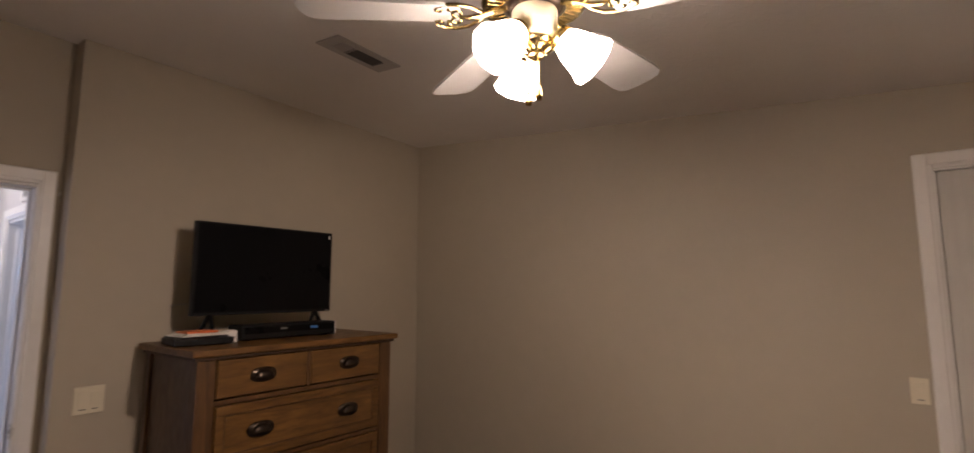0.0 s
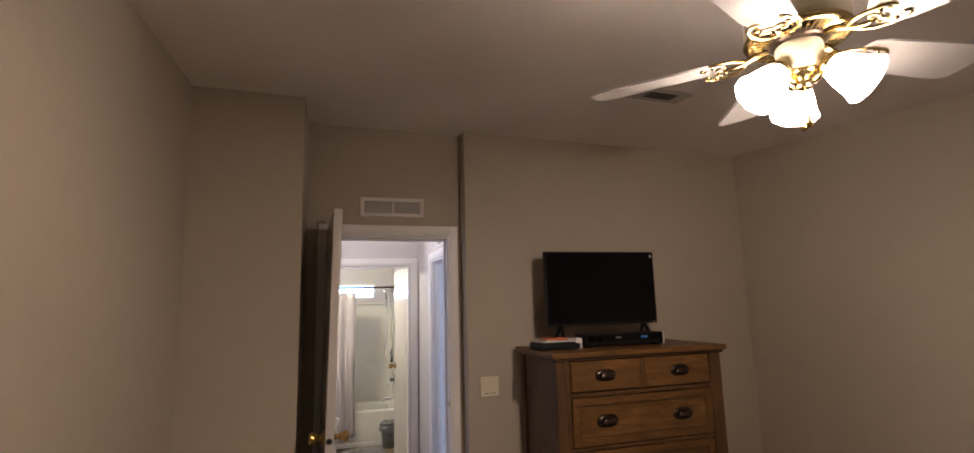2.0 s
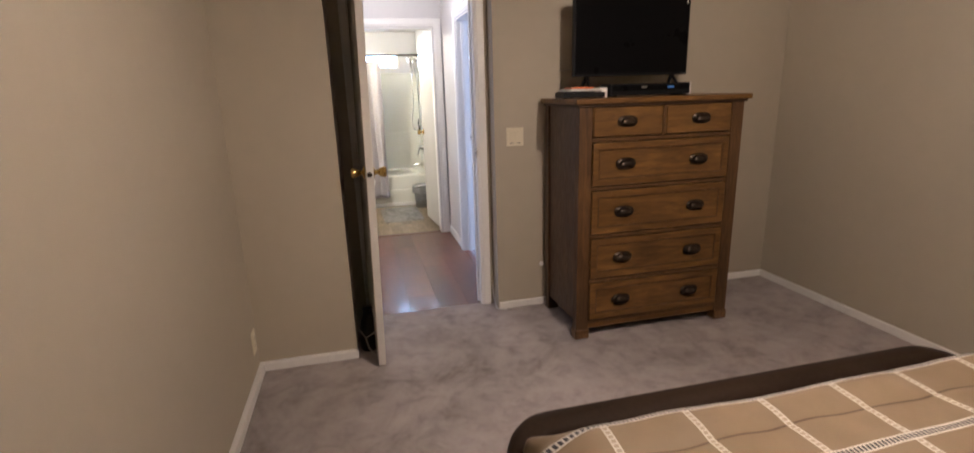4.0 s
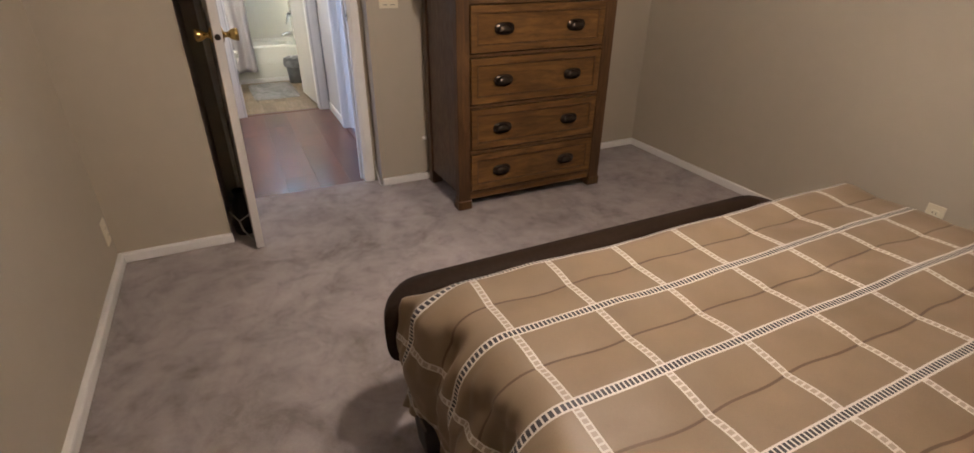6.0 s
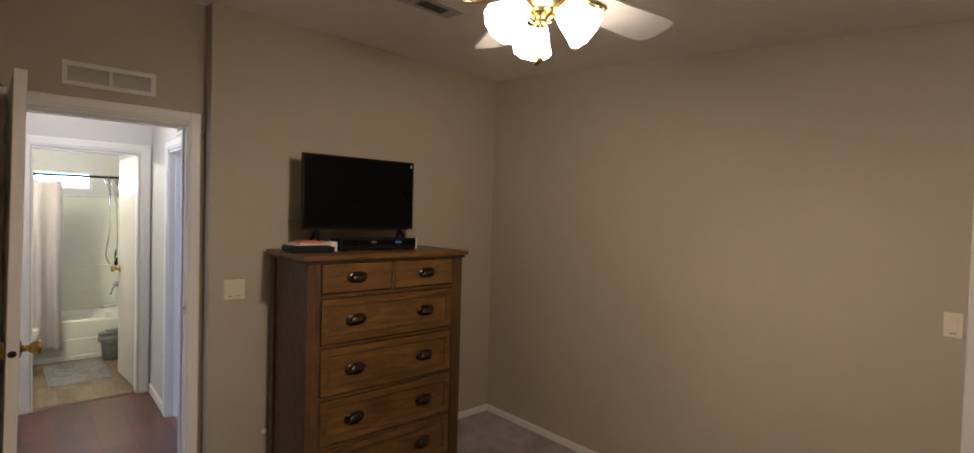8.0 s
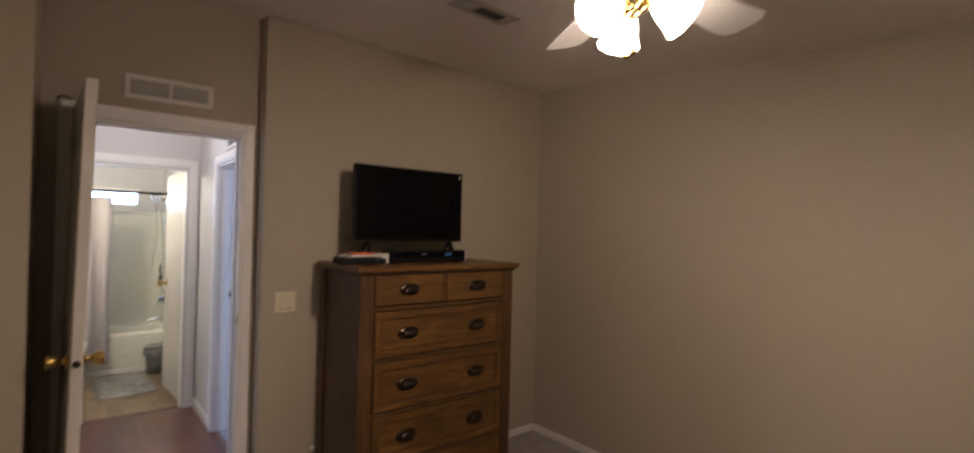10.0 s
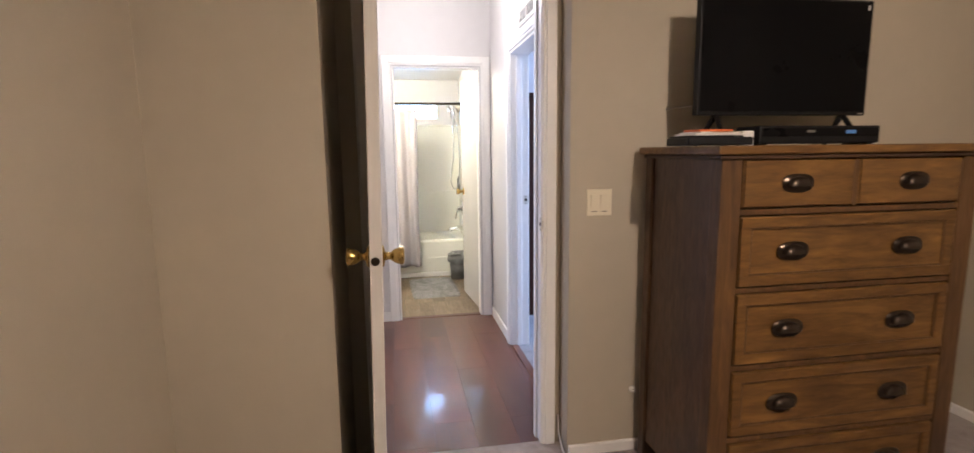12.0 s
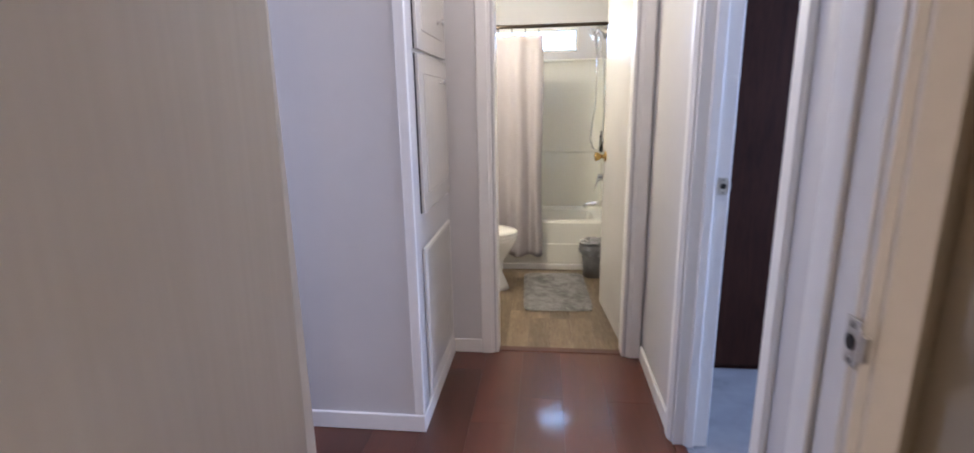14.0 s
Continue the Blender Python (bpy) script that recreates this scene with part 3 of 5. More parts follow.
def wall_vent(name, label, width, height, slats):
    """A louvred grille facing +y, centred on its origin."""
    e = thing(name, label, "vent")
    w, h = width / 2, height / 2
    part("frame", boxes((-w, w, -0.002, 0.008, h - 0.020, h), (-w, w, -0.002, 0.008, -h, -h + 0.020), (-w, -w + 0.022, -0.002, 0.008, -h + 0.02, h - 0.02), (w - 0.022, w, -0.002, 0.008, -h + 0.02, h - 0.02),
                        (-0.008, 0.008, -0.002, 0.009, -h + 0.02, h - 0.02), bevel=0.002), WHITE_METAL, e)
    part("backing", boxes((-w + 0.02, w - 0.02, -0.0015, -0.0005, -h + 0.018, h - 0.018)), DARK, e, "dark duct behind the slats")
    base = moved(boxes((-w + 0.022, w - 0.022, -0.0035, 0.0035, -0.0009, 0.0009)), pose(0, 0, 0, -38))
    first = part("slat", base, WHITE_METAL, e)
    for k in range(1, slats):
        share("slat", first.data, e, Matrix.Translation((0, 0.003, -h + 0.020 + (height - 0.04) * (k + 0.5) / slats)))
    first.matrix_local = Matrix.Translation((0, 0.003, -h + 0.020 + (height - 0.04) * 0.5 / slats))
    return e


wall_vent("wall_vent", "white louvred return-air vent over the bedroom door", 0.368, 0.112, 12).matrix_world = pose(DX + 0.002, 0.797, 2.132, 0, 0, -90)
wall_vent("wall_vent", "white louvred vent over the side doorway", 0.36, 0.10, 10).matrix_world = pose(-3.62, 1.253, 2.05, 0, 0, 180)

# ceiling register
reg = thing("ceiling_register", "dusty white steel ceiling air register with dark louvres", "vent")
reg.matrix_world = pose(-1.806, 1.884, ceil_z(-1.806, 1.884) - 0.001, math.degrees(math.atan(-0.018)), math.degrees(math.atan(0.080)), 1) @ Matrix.Diagonal((0.84, 0.91, 1, 1))
part("frame", boxes((-0.085, 0.085, -0.18, -0.125, -0.006, 0.001), (-0.085, 0.085, 0.105, 0.18, -0.006, 0.001), (-0.085, -0.045, -0.125, 0.105, -0.006, 0.001), (0.045, 0.085, -0.125, 0.105, -0.006, 0.001), bevel=0.0015), DUSTY, reg)
part("backing", boxes((-0.046, 0.046, -0.126, 0.106, -0.0012, -0.0002)), DARK, reg, "dark duct opening")
part("divider", boxes((-0.046, 0.046, -0.055, -0.049, -0.007, -0.001)), DUSTY, reg)
vane = part("louvre", moved(boxes((-0.0008, 0.0008, -0.085, 0.085, -0.004, 0.004)), pose(0, 0, 0, 0, 40)), SHADED_STEEL, reg)
vane.matrix_local = pose(-0.037, 0.026, -0.0045)
for k in range(1, 8):
    share("louvre", vane.data, reg, pose(-0.037 + k * 0.0105, 0.026, -0.0045))
cross = part("cross_louvre", moved(boxes((-0.044, 0.044, -0.0008, 0.0008, -0.004, 0.004)), pose(0, 0, 0, 40)), DUSTY, reg)
cross.matrix_local = pose(0, -0.116, -0.0045)
for k in range(1, 6):
    share("cross_louvre", cross.data, reg, pose(0, -0.116 + k * 0.012, -0.0045))


def switch_plate(label, gangs, place, turn, tint=PLASTIC):
    """Rocker switches facing -y."""
    e = thing("light_switch", label, "light switch", place, turn)
    w = 0.0325 + 0.021 * (gangs - 1)
    part("plate", boxes((-w, w, -0.006, 0.001, -0.0545, 0.0545), bevel=0.003, segments=2), tint, e)
    for g in range(gangs):
        x = (g - (gangs - 1) / 2) * 0.042
        bm = boxes((x - 0.0165, x + 0.0165, -0.0085, -0.003, -0.033, 0.033), bevel=0.0015)
        for v in bm.verts:
            if v.co.y < -0.005:
                v.co.y -= 0.0028 * (v.co.z / 0.033)
        part("rocker", bm, tint, e)
        part("slot", boxes((x - 0.012, x + 0.012, -0.0066, -0.0055, -0.0375, -0.0345)), DARK, e, "dark slot under the rocker")
    return e


switch_plate("ivory double rocker switch on the greige wall", 2, (WX, 1.3325, 1.092), 90)
switch_plate("ivory single rocker switch beside the closet door", 1, (-0.078, NY, 1.155), 0).scale = (0.9, 1, 0.9)


def outlet(label, place, turn):
    e = thing("outlet", label, "power outlet", place, turn)
    part("plate", boxes((-0.036, 0.036, -0.005, 0.001, -0.058, 0.058), bevel=0.003, segments=2), PLASTIC, e)
    for z in (-0.02, 0.02):
        sock = part("socket", boxes((-0.017, 0.017, -0.0075, -0.004, z - 0.0145, z + 0.0145), bevel=0.004), PLASTIC, e)
        part("slot", boxes((-0.008, -0.006, -0.0079, -0.0072, z - 0.005, z + 0.006), (0.006, 0.008, -0.0079, -0.0072, z - 0.005, z + 0.006)), DARK, sock)
    return e


outlet("ivory wall outlet low on the bare wall", (-0.752, NY, 0.280), 0)
outlet("ivory wall outlet low beside the corner", (-2.325, SY, 0.195), 180)
coax = thing("cable_jack", "small white cable jack low on the wall by the chest", "wall jack", (WX, 1.500, 0.275), 90)
part("body", moved(lathe([(0.0, 0.0), (0.016, 0.0), (0.014, 0.006), (0.006, 0.008), (0.006, 0.022), (0.0, 0.022)], 16), pose(0, 0, 0, 90)), PAPER, coax)

nail = thing("wall_hook", "tiny white hook on the door casing", "hook", (DX + 0.016, 1.190, 1.925), 0)
part("stem", tube([(0, 0, 0), (0.010, 0.002, 0.0), (0.014, 0.003, 0.006)], 0.002, 6), PAPER, nail)
part("tip", tube([(0.014, 0.003, 0.006), (0.014, 0.004, 0.014)], 0.0025, 6), PAPER, nail)
wire = thing("hanger_wire", "dark bent wire hook over the door casing", "hook", (DX + 0.012, 0.400, 2.026), 0)
part("hook", tube([(0, 0.020, 0.002), (0.004, 0.010, 0.012), (0.004, -0.010, 0.012), (0.008, -0.022, 0.002), (0.010, -0.024, -0.02)], 0.0025, 6), BLACK, wire)
part("end", tube([(0.010, -0.024, -0.02), (0.012, -0.018, -0.028)], 0.0025, 6), BLACK, wire)

lead = thing("cable", "thin white cable tucked along the casing foot", "cable")
part("lead", tube([(DX + 0.020, 1.196, 0.14), (DX + 0.021, 1.198, 0.10), (DX + 0.024, 1.197, 0.07), (DX + 0.050, 1.198, 0.035), (DX + 0.095, 1.196, 0.008), (DX + 0.125, 1.205, 0.006), (DX + 0.135, 1.240, 0.006)], 0.003, 7), PAPER, lead, "", True)
part("plug", boxes((DX + 0.128, DX + 0.142, 1.236, 1.256, 0.0005, 0.012), bevel=0.002), PAPER, lead)

# ---- chest of drawers ----
CHEST = thing("chest_of_drawers", "weathered brown oak five-row chest of drawers with bronze pulls", "dresser")
CX0, CX1, CY0, CY1 = -2.712, -2.232, 1.508, 2.470


def pull(parent, y, z):
    """A bronze cup pull on an oval plate."""
    plate = bmesh.new()
    n = 24
    ring = [(0.057 * math.copysign(abs(math.cos(a)) ** 0.8, math.cos(a)), 0.030 * math.copysign(abs(math.sin(a)) ** 0.8, math.sin(a))) for a in (math.tau * k / n for k in range(n))]
    lo = [plate.verts.new((0.010, p, q)) for p, q in ring]
    hi = [plate.verts.new((0.0145, p * 0.96, q * 0.95)) for p, q in ring]
    for k in range(n):
        plate.faces.new((lo[k], lo[(k + 1) % n], hi[(k + 1) % n], hi[k]))
    plate.faces.new(hi)
    cup = bmesh.new()
    rows = []
    for i in range(9):
        lat = (math.pi / 2) * i / 8
        row = []
        for j in range(17):
            a = math.pi * j / 16
            row.append(cup.verts.new((0.0145 + 0.024 * math.sin(lat) * math.sin(a) ** 0.5 if 0 < j < 16 else 0.0145, 0.040 * math.cos(a) * (0.35 + 0.65 * math.sin(lat)), 0.018 - 0.030 * (1 - math.cos(lat)) + 0.004 * math.sin(a))))
        rows.append(row)
    for p, q in zip(rows, rows[1:]):
        for j in range(16):
            cup.faces.new((p[j], p[j + 1], q[j + 1], q[j]))
    h = part("pull", moved(joined(plate, cup), Matrix.Translation((CX1, y, z))), BRONZE, parent, "antique bronze cup pull", True)
    return h


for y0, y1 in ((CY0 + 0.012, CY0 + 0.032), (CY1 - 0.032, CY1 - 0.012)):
    part("side_panel", boxes((CX0, CX1 - 0.014, y0, y1, 0.085, 1.275), bevel=0.002), OAK_SHADED, CHEST)
part("back_panel", boxes((CX0, CX0 + 0.012, CY0 + 0.032, CY1 - 0.032, 0.085, 1.275), bevel=0.002), OAK_SHADED, CHEST)
part("interior", boxes((CX0 + 0.014, CX1 - 0.034, CY0 + 0.034, CY1 - 0.034, 0.09, 1.27)), OAK_DARK, CHEST, "dark unlit inside")
for y0, y1 in ((CY0, CY0 + 0.072), (CY1 - 0.072, CY1)):
    part("front_post", boxes((CX1 - 0.050, CX1 + 0.006, y0, y1, 0.0, 1.277), bevel=0.004, segments=2), OAK_Z, CHEST)
    part("foot", boxes((CX1 - 0.056, CX1 + 0.013, y0 - 0.006, y1 + 0.006, 0.0, 0.055), bevel=0.005), OAK_Z, CHEST)
    part("back_post", boxes((CX0 - 0.004, CX0 + 0.045, y0, y1, 0.0, 1.277), bevel=0.004), OAK_SHADED, CHEST)
top = boxes((CX0 - 0.012, CX1 + 0.032, CY0 - 0.028, CY1 + 0.028, 1.283, 1.310), bevel=0.006, segments=3)
part("top_board", top, OAK_Y, CHEST)
part("top_moulding", boxes((CX0, CX1 + 0.018, CY0 - 0.013, CY1 + 0.013, 1.268, 1.284), bevel=0.005, segments=2), OAK_DARK, CHEST)
RAILS = [(0.085, 0.103), (0.326, 0.345), (0.578, 0.597), (0.840, 0.858), (1.092, 1.112)]
for z0, z1 in RAILS:
    part("rail", boxes((CX1 - 0.030, CX1 + 0.0035, CY0 + 0.072, CY1 - 0.072, z0 + 0.0005, z1 - 0.0005), bevel=0.002), OAK_Z, CHEST)
part("apron", boxes((CX1 - 0.026, CX1 - 0.006, CY0 + 0.072, CY1 - 0.072, 0.052, 0.084), bevel=0.003), OAK_Y, CHEST)
DY0, DY1, MID = CY0 + 0.077, CY1 - 0.077, (CY0 + CY1) / 2


def drawer(y0, y1, z0, z1, framed, pulls):
    d = part("drawer", boxes((CX1 - 0.024, CX1 + 0.002, y0, y1, z0, z1), bevel=0.0025, segments=2), OAK_Y, CHEST)
    if framed:
        f = 0.036
        fr = joined(boxes((CX1 + 0.0005, CX1 + 0.0100, y0 + 0.001, y1 - 0.001, z1 - f, z1 - 0.001), (CX1 + 0.0005, CX1 + 0.0100, y0 + 0.001, y1 - 0.001, z0 + 0.001, z0 + f), bevel=0.004, segments=2),
                    boxes((CX1 + 0.0005, CX1 + 0.0095, y0 + 0.001, y0 + f, z0 + f - 0.003, z1 - f + 0.003), (CX1 + 0.0005, CX1 + 0.0095, y1 - f, y1 - 0.001, z0 + f - 0.003, z1 - f + 0.003), bevel=0.004, segments=2))
        part("drawer_frame", fr, OAK_Y, d, "raised moulded edge")
        part("bead", boxes((CX1 + 0.001, CX1 + 0.0075, y0 + f - 0.001, y1 - f + 0.001, z1 - f - 0.006, z1 - f + 0.001), (CX1 + 0.001, CX1 + 0.0075, y0 + f - 0.001, y1 - f + 0.001, z0 + f - 0.001, z0 + f + 0.006),
                           (CX1 + 0.001, CX1 + 0.0075, y0 + f - 0.001, y0 + f + 0.006, z0 + f, z1 - f), (CX1 + 0.001, CX1 + 0.0075, y1 - f - 0.006, y1 - f + 0.001, z0 + f, z1 - f), bevel=0.002), OAK_Z, d, "moulded inner bead")
    else:
        part("face", boxes((CX1 + 0.001, CX1 + 0.009, y0 + 0.003, y1 - 0.003, z0 + 0.003, z1 - 0.003), bevel=0.003, segments=2), OAK_Y, d)
    for y in pulls:
        pull(d, y, (z0 + z1) / 2)


drawer(DY0, MID - 0.010, 1.116, 1.266, False, [1.772])
drawer(MID + 0.010, DY1, 1.116, 1.266, False, [2.206])
part("divider", boxes((CX1 - 0.024, CX1 + 0.006, MID - 0.009, MID + 0.009, 1.112, 1.268), bevel=0.003), OAK_Z, CHEST)
for z0, z1 in ((0.862, 1.088), (0.601, 0.836), (0.349, 0.574), (0.107, 0.322)):
    drawer(DY0, DY1, z0, z1, True, [1.772, 2.206])

# ---- on the chest ----
TOPZ = 1.310
tv = thing("television", "black flat-screen television, switched off, on the chest", "television", (-2.535, 1.957, TOPZ), 90)
part("case", joined(boxes((-0.352, 0.352, -0.003, 0.030, 0.112, 0.530), bevel=0.004, segments=2), boxes((-0.22, 0.22, 0.028, 0.062, 0.135, 0.40), bevel=0.012)), BLACK, tv)
part("screen", boxes((-0.344, 0.344, -0.0055, -0.0025, 0.126, 0.523), bevel=0.001), SCREEN, tv, "glossy black screen")
part("badge", boxes((0.318, 0.340, -0.0062, -0.0030, 0.116, 0.120)), GREY_METAL, tv, "tiny grey maker's mark")
part("sticker", boxes((0.326, 0.334, -0.0064, -0.0050, 0.495, 0.512)), PAPER, tv, "small pale sticker")
for sx in (-1, 1):
    part("leg", joined(tube([(sx * 0.265, 0.013, 0.118), (sx * 0.275, -0.03, 0.06), (sx * 0.285, -0.085, 0.006)], [0.011, 0.009, 0.008], 10), tube([(sx * 0.265, 0.013, 0.118), (sx * 0.275, 0.06, 0.06), (sx * 0.285, 0.105, 0.006)], [0.011, 0.009, 0.008], 10)), BLACK, tv, "black splayed stand leg", True)

box1 = thing("cable_box", "low black cable box under the television", "set-top box", (-2.478, 2.000, TOPZ), 90)
part("case", boxes((-0.235, 0.250, -0.075, 0.055, 0.006, 0.068), bevel=0.006, segments=2), BLACK, box1)
part("front_strip", boxes((-0.225, 0.24, -0.0775, -0.0745, 0.030, 0.060), bevel=0.001), SCREEN, box1, "glossy black front strip")
part("logo", boxes((-0.052, -0.020, -0.0788, -0.0770, 0.044, 0.052)), GREY_METAL, box1, "small grey maker's mark")
part("display", boxes((0.105, 0.145, -0.0788, -0.0770, 0.040, 0.052)), BLUE_LED, box1, "blue display mark")
for sx in (-0.2, 0.21):
    part("foot", boxes((sx - 0.015, sx + 0.015, -0.05, 0.03, 0.0, 0.008)), BLACK, box1)
white_box = thing("router", "small white plastic router beside the cable box", "router", (-2.50, 2.262, TOPZ), 90)
part("case", boxes((-0.010, 0.022, -0.06, 0.06, 0.0, 0.066), bevel=0.004, segments=2), PAPER, white_box)
part("seam", boxes((-0.0105, 0.0225, -0.0605, 0.0605, 0.050, 0.052)), GREY_METAL, white_box)
dvd = thing("disc_player", "slim black disc player with mail lying on it", "disc player", (-2.455, 1.610, TOPZ), 84)
part("case", boxes((-0.115, 0.110, -0.085, 0.095, 0.003, 0.030), bevel=0.004, segments=2), BLACK, dvd)
part("lid", boxes((-0.108, 0.06, -0.06, 0.088, 0.030, 0.036), bevel=0.002), BLACK, dvd)
book = thing("mail", "white envelopes with an orange print", "mail", (-2.46, 1.612, TOPZ + 0.036), 95)
part("envelope", boxes((-0.100, 0.105, -0.058, 0.062, 0.0, 0.007), bevel=0.002), PAPER, book)
part("second_envelope", moved(boxes((-0.085, 0.095, -0.05, 0.055, 0.0073, 0.013), bevel=0.002), pose(0, 0, 0, 0, 0, 6)), PAPER, book)
part("flyer", moved(boxes((-0.075, 0.050, -0.058, 0.04, 0.0133, 0.021), bevel=0.0008), pose(0, 0, 0, 0, 0, -4)), ORANGE, book, "orange printed flyer")
whitebox2 = thing("charger", "small white plug charger on the chest", "charger", (-2.44, 1.735, TOPZ), 80)
part("case", boxes((-0.02, 0.02, -0.028, 0.028, 0.0, 0.052), bevel=0.005, segments=2), PAPER, whitebox2)
part("prong", boxes((-0.008, -0.005, -0.040, -0.027, 0.02, 0.026), (0.005, 0.008, -0.040, -0.027, 0.02, 0.026)), GREY_METAL, whitebox2)
cord = thing("power_cord", "thin white power cord hanging behind the television", "cord", (0, 0, 0))
part("cable", tube([(WX + 0.005, 1.610, 1.462), (WX + 0.012, 1.64, 1.468), (WX + 0.04, 1.70, 1.472), (-2.60, 1.78, 1.475)], 0.004, 8), GREY_METAL, cord, "", True)
part("connector", boxes((-2.606, -2.586, 1.770, 1.792, 1.466, 1.484), bevel=0.003), BLACK, cord)

# ---- ceiling fan ----
BZ = 2.108
fan = thing("ceiling_fan", "white five-blade ceiling fan with brass trim and three lit shades", "ceiling fan", (FAN.x, FAN.y, 0))
cz = ceil_z(FAN.x)
part("canopy", lathe([(0.0, cz), (0.078, cz + 0.004), (0.078, cz - 0.012), (0.060, cz - 0.05), (0.030, cz - 0.062), (0.0, cz - 0.062)], 36), BLADE, fan, "white canopy", True)
part("downrod", lathe([(0.0, cz - 0.05), (0.0125, cz - 0.05), (0.0125, BZ + 0.12), (0.0, BZ + 0.12)], 18), BLADE, fan, "", True)
part("motor_housing", lathe([(0.0, BZ + 0.145), (0.05, BZ + 0.143), (0.090, BZ + 0.125), (0.104, BZ + 0.095), (0.108, BZ + 0.06), (0.108, BZ + 0.035), (0.102, BZ + 0.030)], 48), PLASTIC, fan, "cream motor housing", True)
part("brass_rim", lathe([(0.099, BZ + 0.036), (0.109, BZ + 0.034), (0.112, BZ + 0.027), (0.109, BZ + 0.020), (0.099, BZ + 0.018)], 48), AGED_BRASS, fan, "polished brass rim", True)
part("vent_floor", lathe([(0.0, BZ + 0.034), (0.10, BZ + 0.034)], 32), DARK, fan, "dark motor interior")
fin_data = None
for k in range(40):
    m = Matrix.Translation((0, 0, BZ + 0.02)) @ Matrix.Rotation(math.tau * k / 40, 4, "Z") @ pose(0, 0, 0, 30)
    if fin_data is None:
        fin = part("fin", boxes((0.062, 0.101, -0.0020, 0.0020, -0.0055, 0.0055), bevel=0.001), AGED_BRASS, fan, "brass cooling fin")
        fin.matrix_local, fin_data = m, fin.data
    else:
        share("fin", fin_data, fan, m)
part("flywheel", lathe([(0.0, BZ + 0.028), (0.064, BZ + 0.026), (0.066, BZ + 0.016), (0.052, BZ + 0.008), (0.0, BZ + 0.006)], 32), BRONZE, fan, "", True)
part("switch_housing", lathe([(0.0, BZ + 0.010), (0.045, BZ + 0.010), (0.048, BZ + 0.004), (0.048, BZ - 0.046), (0.044, BZ - 0.054), (0.0, BZ - 0.060)], 36), PLASTIC, fan, "cream switch housing", True)
part("fitter", lathe([(0.0, BZ - 0.055), (0.038, BZ - 0.056), (0.040, BZ - 0.061), (0.030, BZ - 0.067), (0.017, BZ - 0.073), (0.015, BZ - 0.082), (0.019, BZ - 0.088), (0.017, BZ - 0.095), (0.008, BZ - 0.100), (0.0, BZ - 0.102)], 28), AGED_BRASS, fan, "brass light fitter", True)
# a blade and its iron, made once along +x
PITCH_ANGLE = -12
blade_bm = bmesh.new()
outline = [(0.156, -0.026), (0.168, -0.044), (0.20, -0.053), (0.43, -0.064), (0.462, -0.061), (0.478, -0.048), (0.484, -0.02), (0.484, 0.02), (0.478, 0.048), (0.462, 0.061), (0.43, 0.064), (0.20, 0.053), (0.168, 0.044), (0.156, 0.026)]
lo = [blade_bm.verts.new((x, y, -0.003)) for x, y in outline]
hi = [blade_bm.verts.new((x, y, 0.003)) for x, y in outline]
blade_bm.faces.new(list(reversed(lo)))
blade_bm.faces.new(hi)
for k in range(len(outline)):
    blade_bm.faces.new((lo[k], lo[(k + 1) % len(outline)], hi[(k + 1) % len(outline)], hi[k]))
tilt = pose(0, 0, 0, PITCH_ANGLE)


def spiral(cx, cy, r0, r1, a0, a1, n=16):
    return [(cx + (r0 + (r1 - r0) * k / n) * math.cos(radians(a0 + (a1 - a0) * k / n)), cy + (r0 + (r1 - r0) * k / n) * math.sin(radians(a0 + (a1 - a0) * k / n)), -0.009) for k in range(n + 1)]


iron_bm = bmesh.new()
tube([(0.060, 0, 0.016), (0.090, 0, 0.006), (0.115, 0, -0.006), (0.140, 0, -0.010), (0.158, 0, -0.009)], [0.009, 0.007, 0.006, 0.005, 0.003], 8, into=iron_bm)
for sy in (-1, 1):
    horn = [(0.104, 0, 0.000), (0.116, sy * 0.020, -0.005), (0.136, sy * 0.038, -0.008), (0.162, sy * 0.046, -0.009), (0.188, sy * 0.044, -0.009), (0.204, sy * 0.034, -0.009), (0.206, sy * 0.023, -0.009), (0.196, sy * 0.018, -0.009), (0.190, sy * 0.025, -0.009)]
    tube(horn, [0.004, 0.0042, 0.0044, 0.0044, 0.0042, 0.0038, 0.0034, 0.003, 0.0024], 7, into=iron_bm)
    tube(spiral(0.160, sy * 0.014, 0.014, 0.006, sy * -90, sy * 230), 0.0030, 7, into=iron_bm)
    tube([(0.178, sy * 0.030, -0.002), (0.178, sy * 0.030, -0.0125)], 0.0055, 8, into=iron_bm)
blade_data = iron_data = None
for k in range(5):
    m = Matrix.Translation((0, 0, BZ)) @ Matrix.Rotation(radians((84, 153, 221, 297, 10)[k]), 4, "Z")
    if blade_data is None:
        b = part("blade", moved(blade_bm, tilt), BLADE, fan, "white painted blade")
        i = part("blade_iron", iron_bm, AGED_BRASS, b, "scrolled brass blade bracket", True)
        blade_data, iron_data = b.data, i.data
        b.matrix_local = m
    else:
        b = share("blade", blade_data, fan, m)
        tagged(b, "white painted blade")
        i = share("blade_iron", iron_data, b, Matrix.Identity(4))
        tagged(i, "scrolled brass blade bracket")
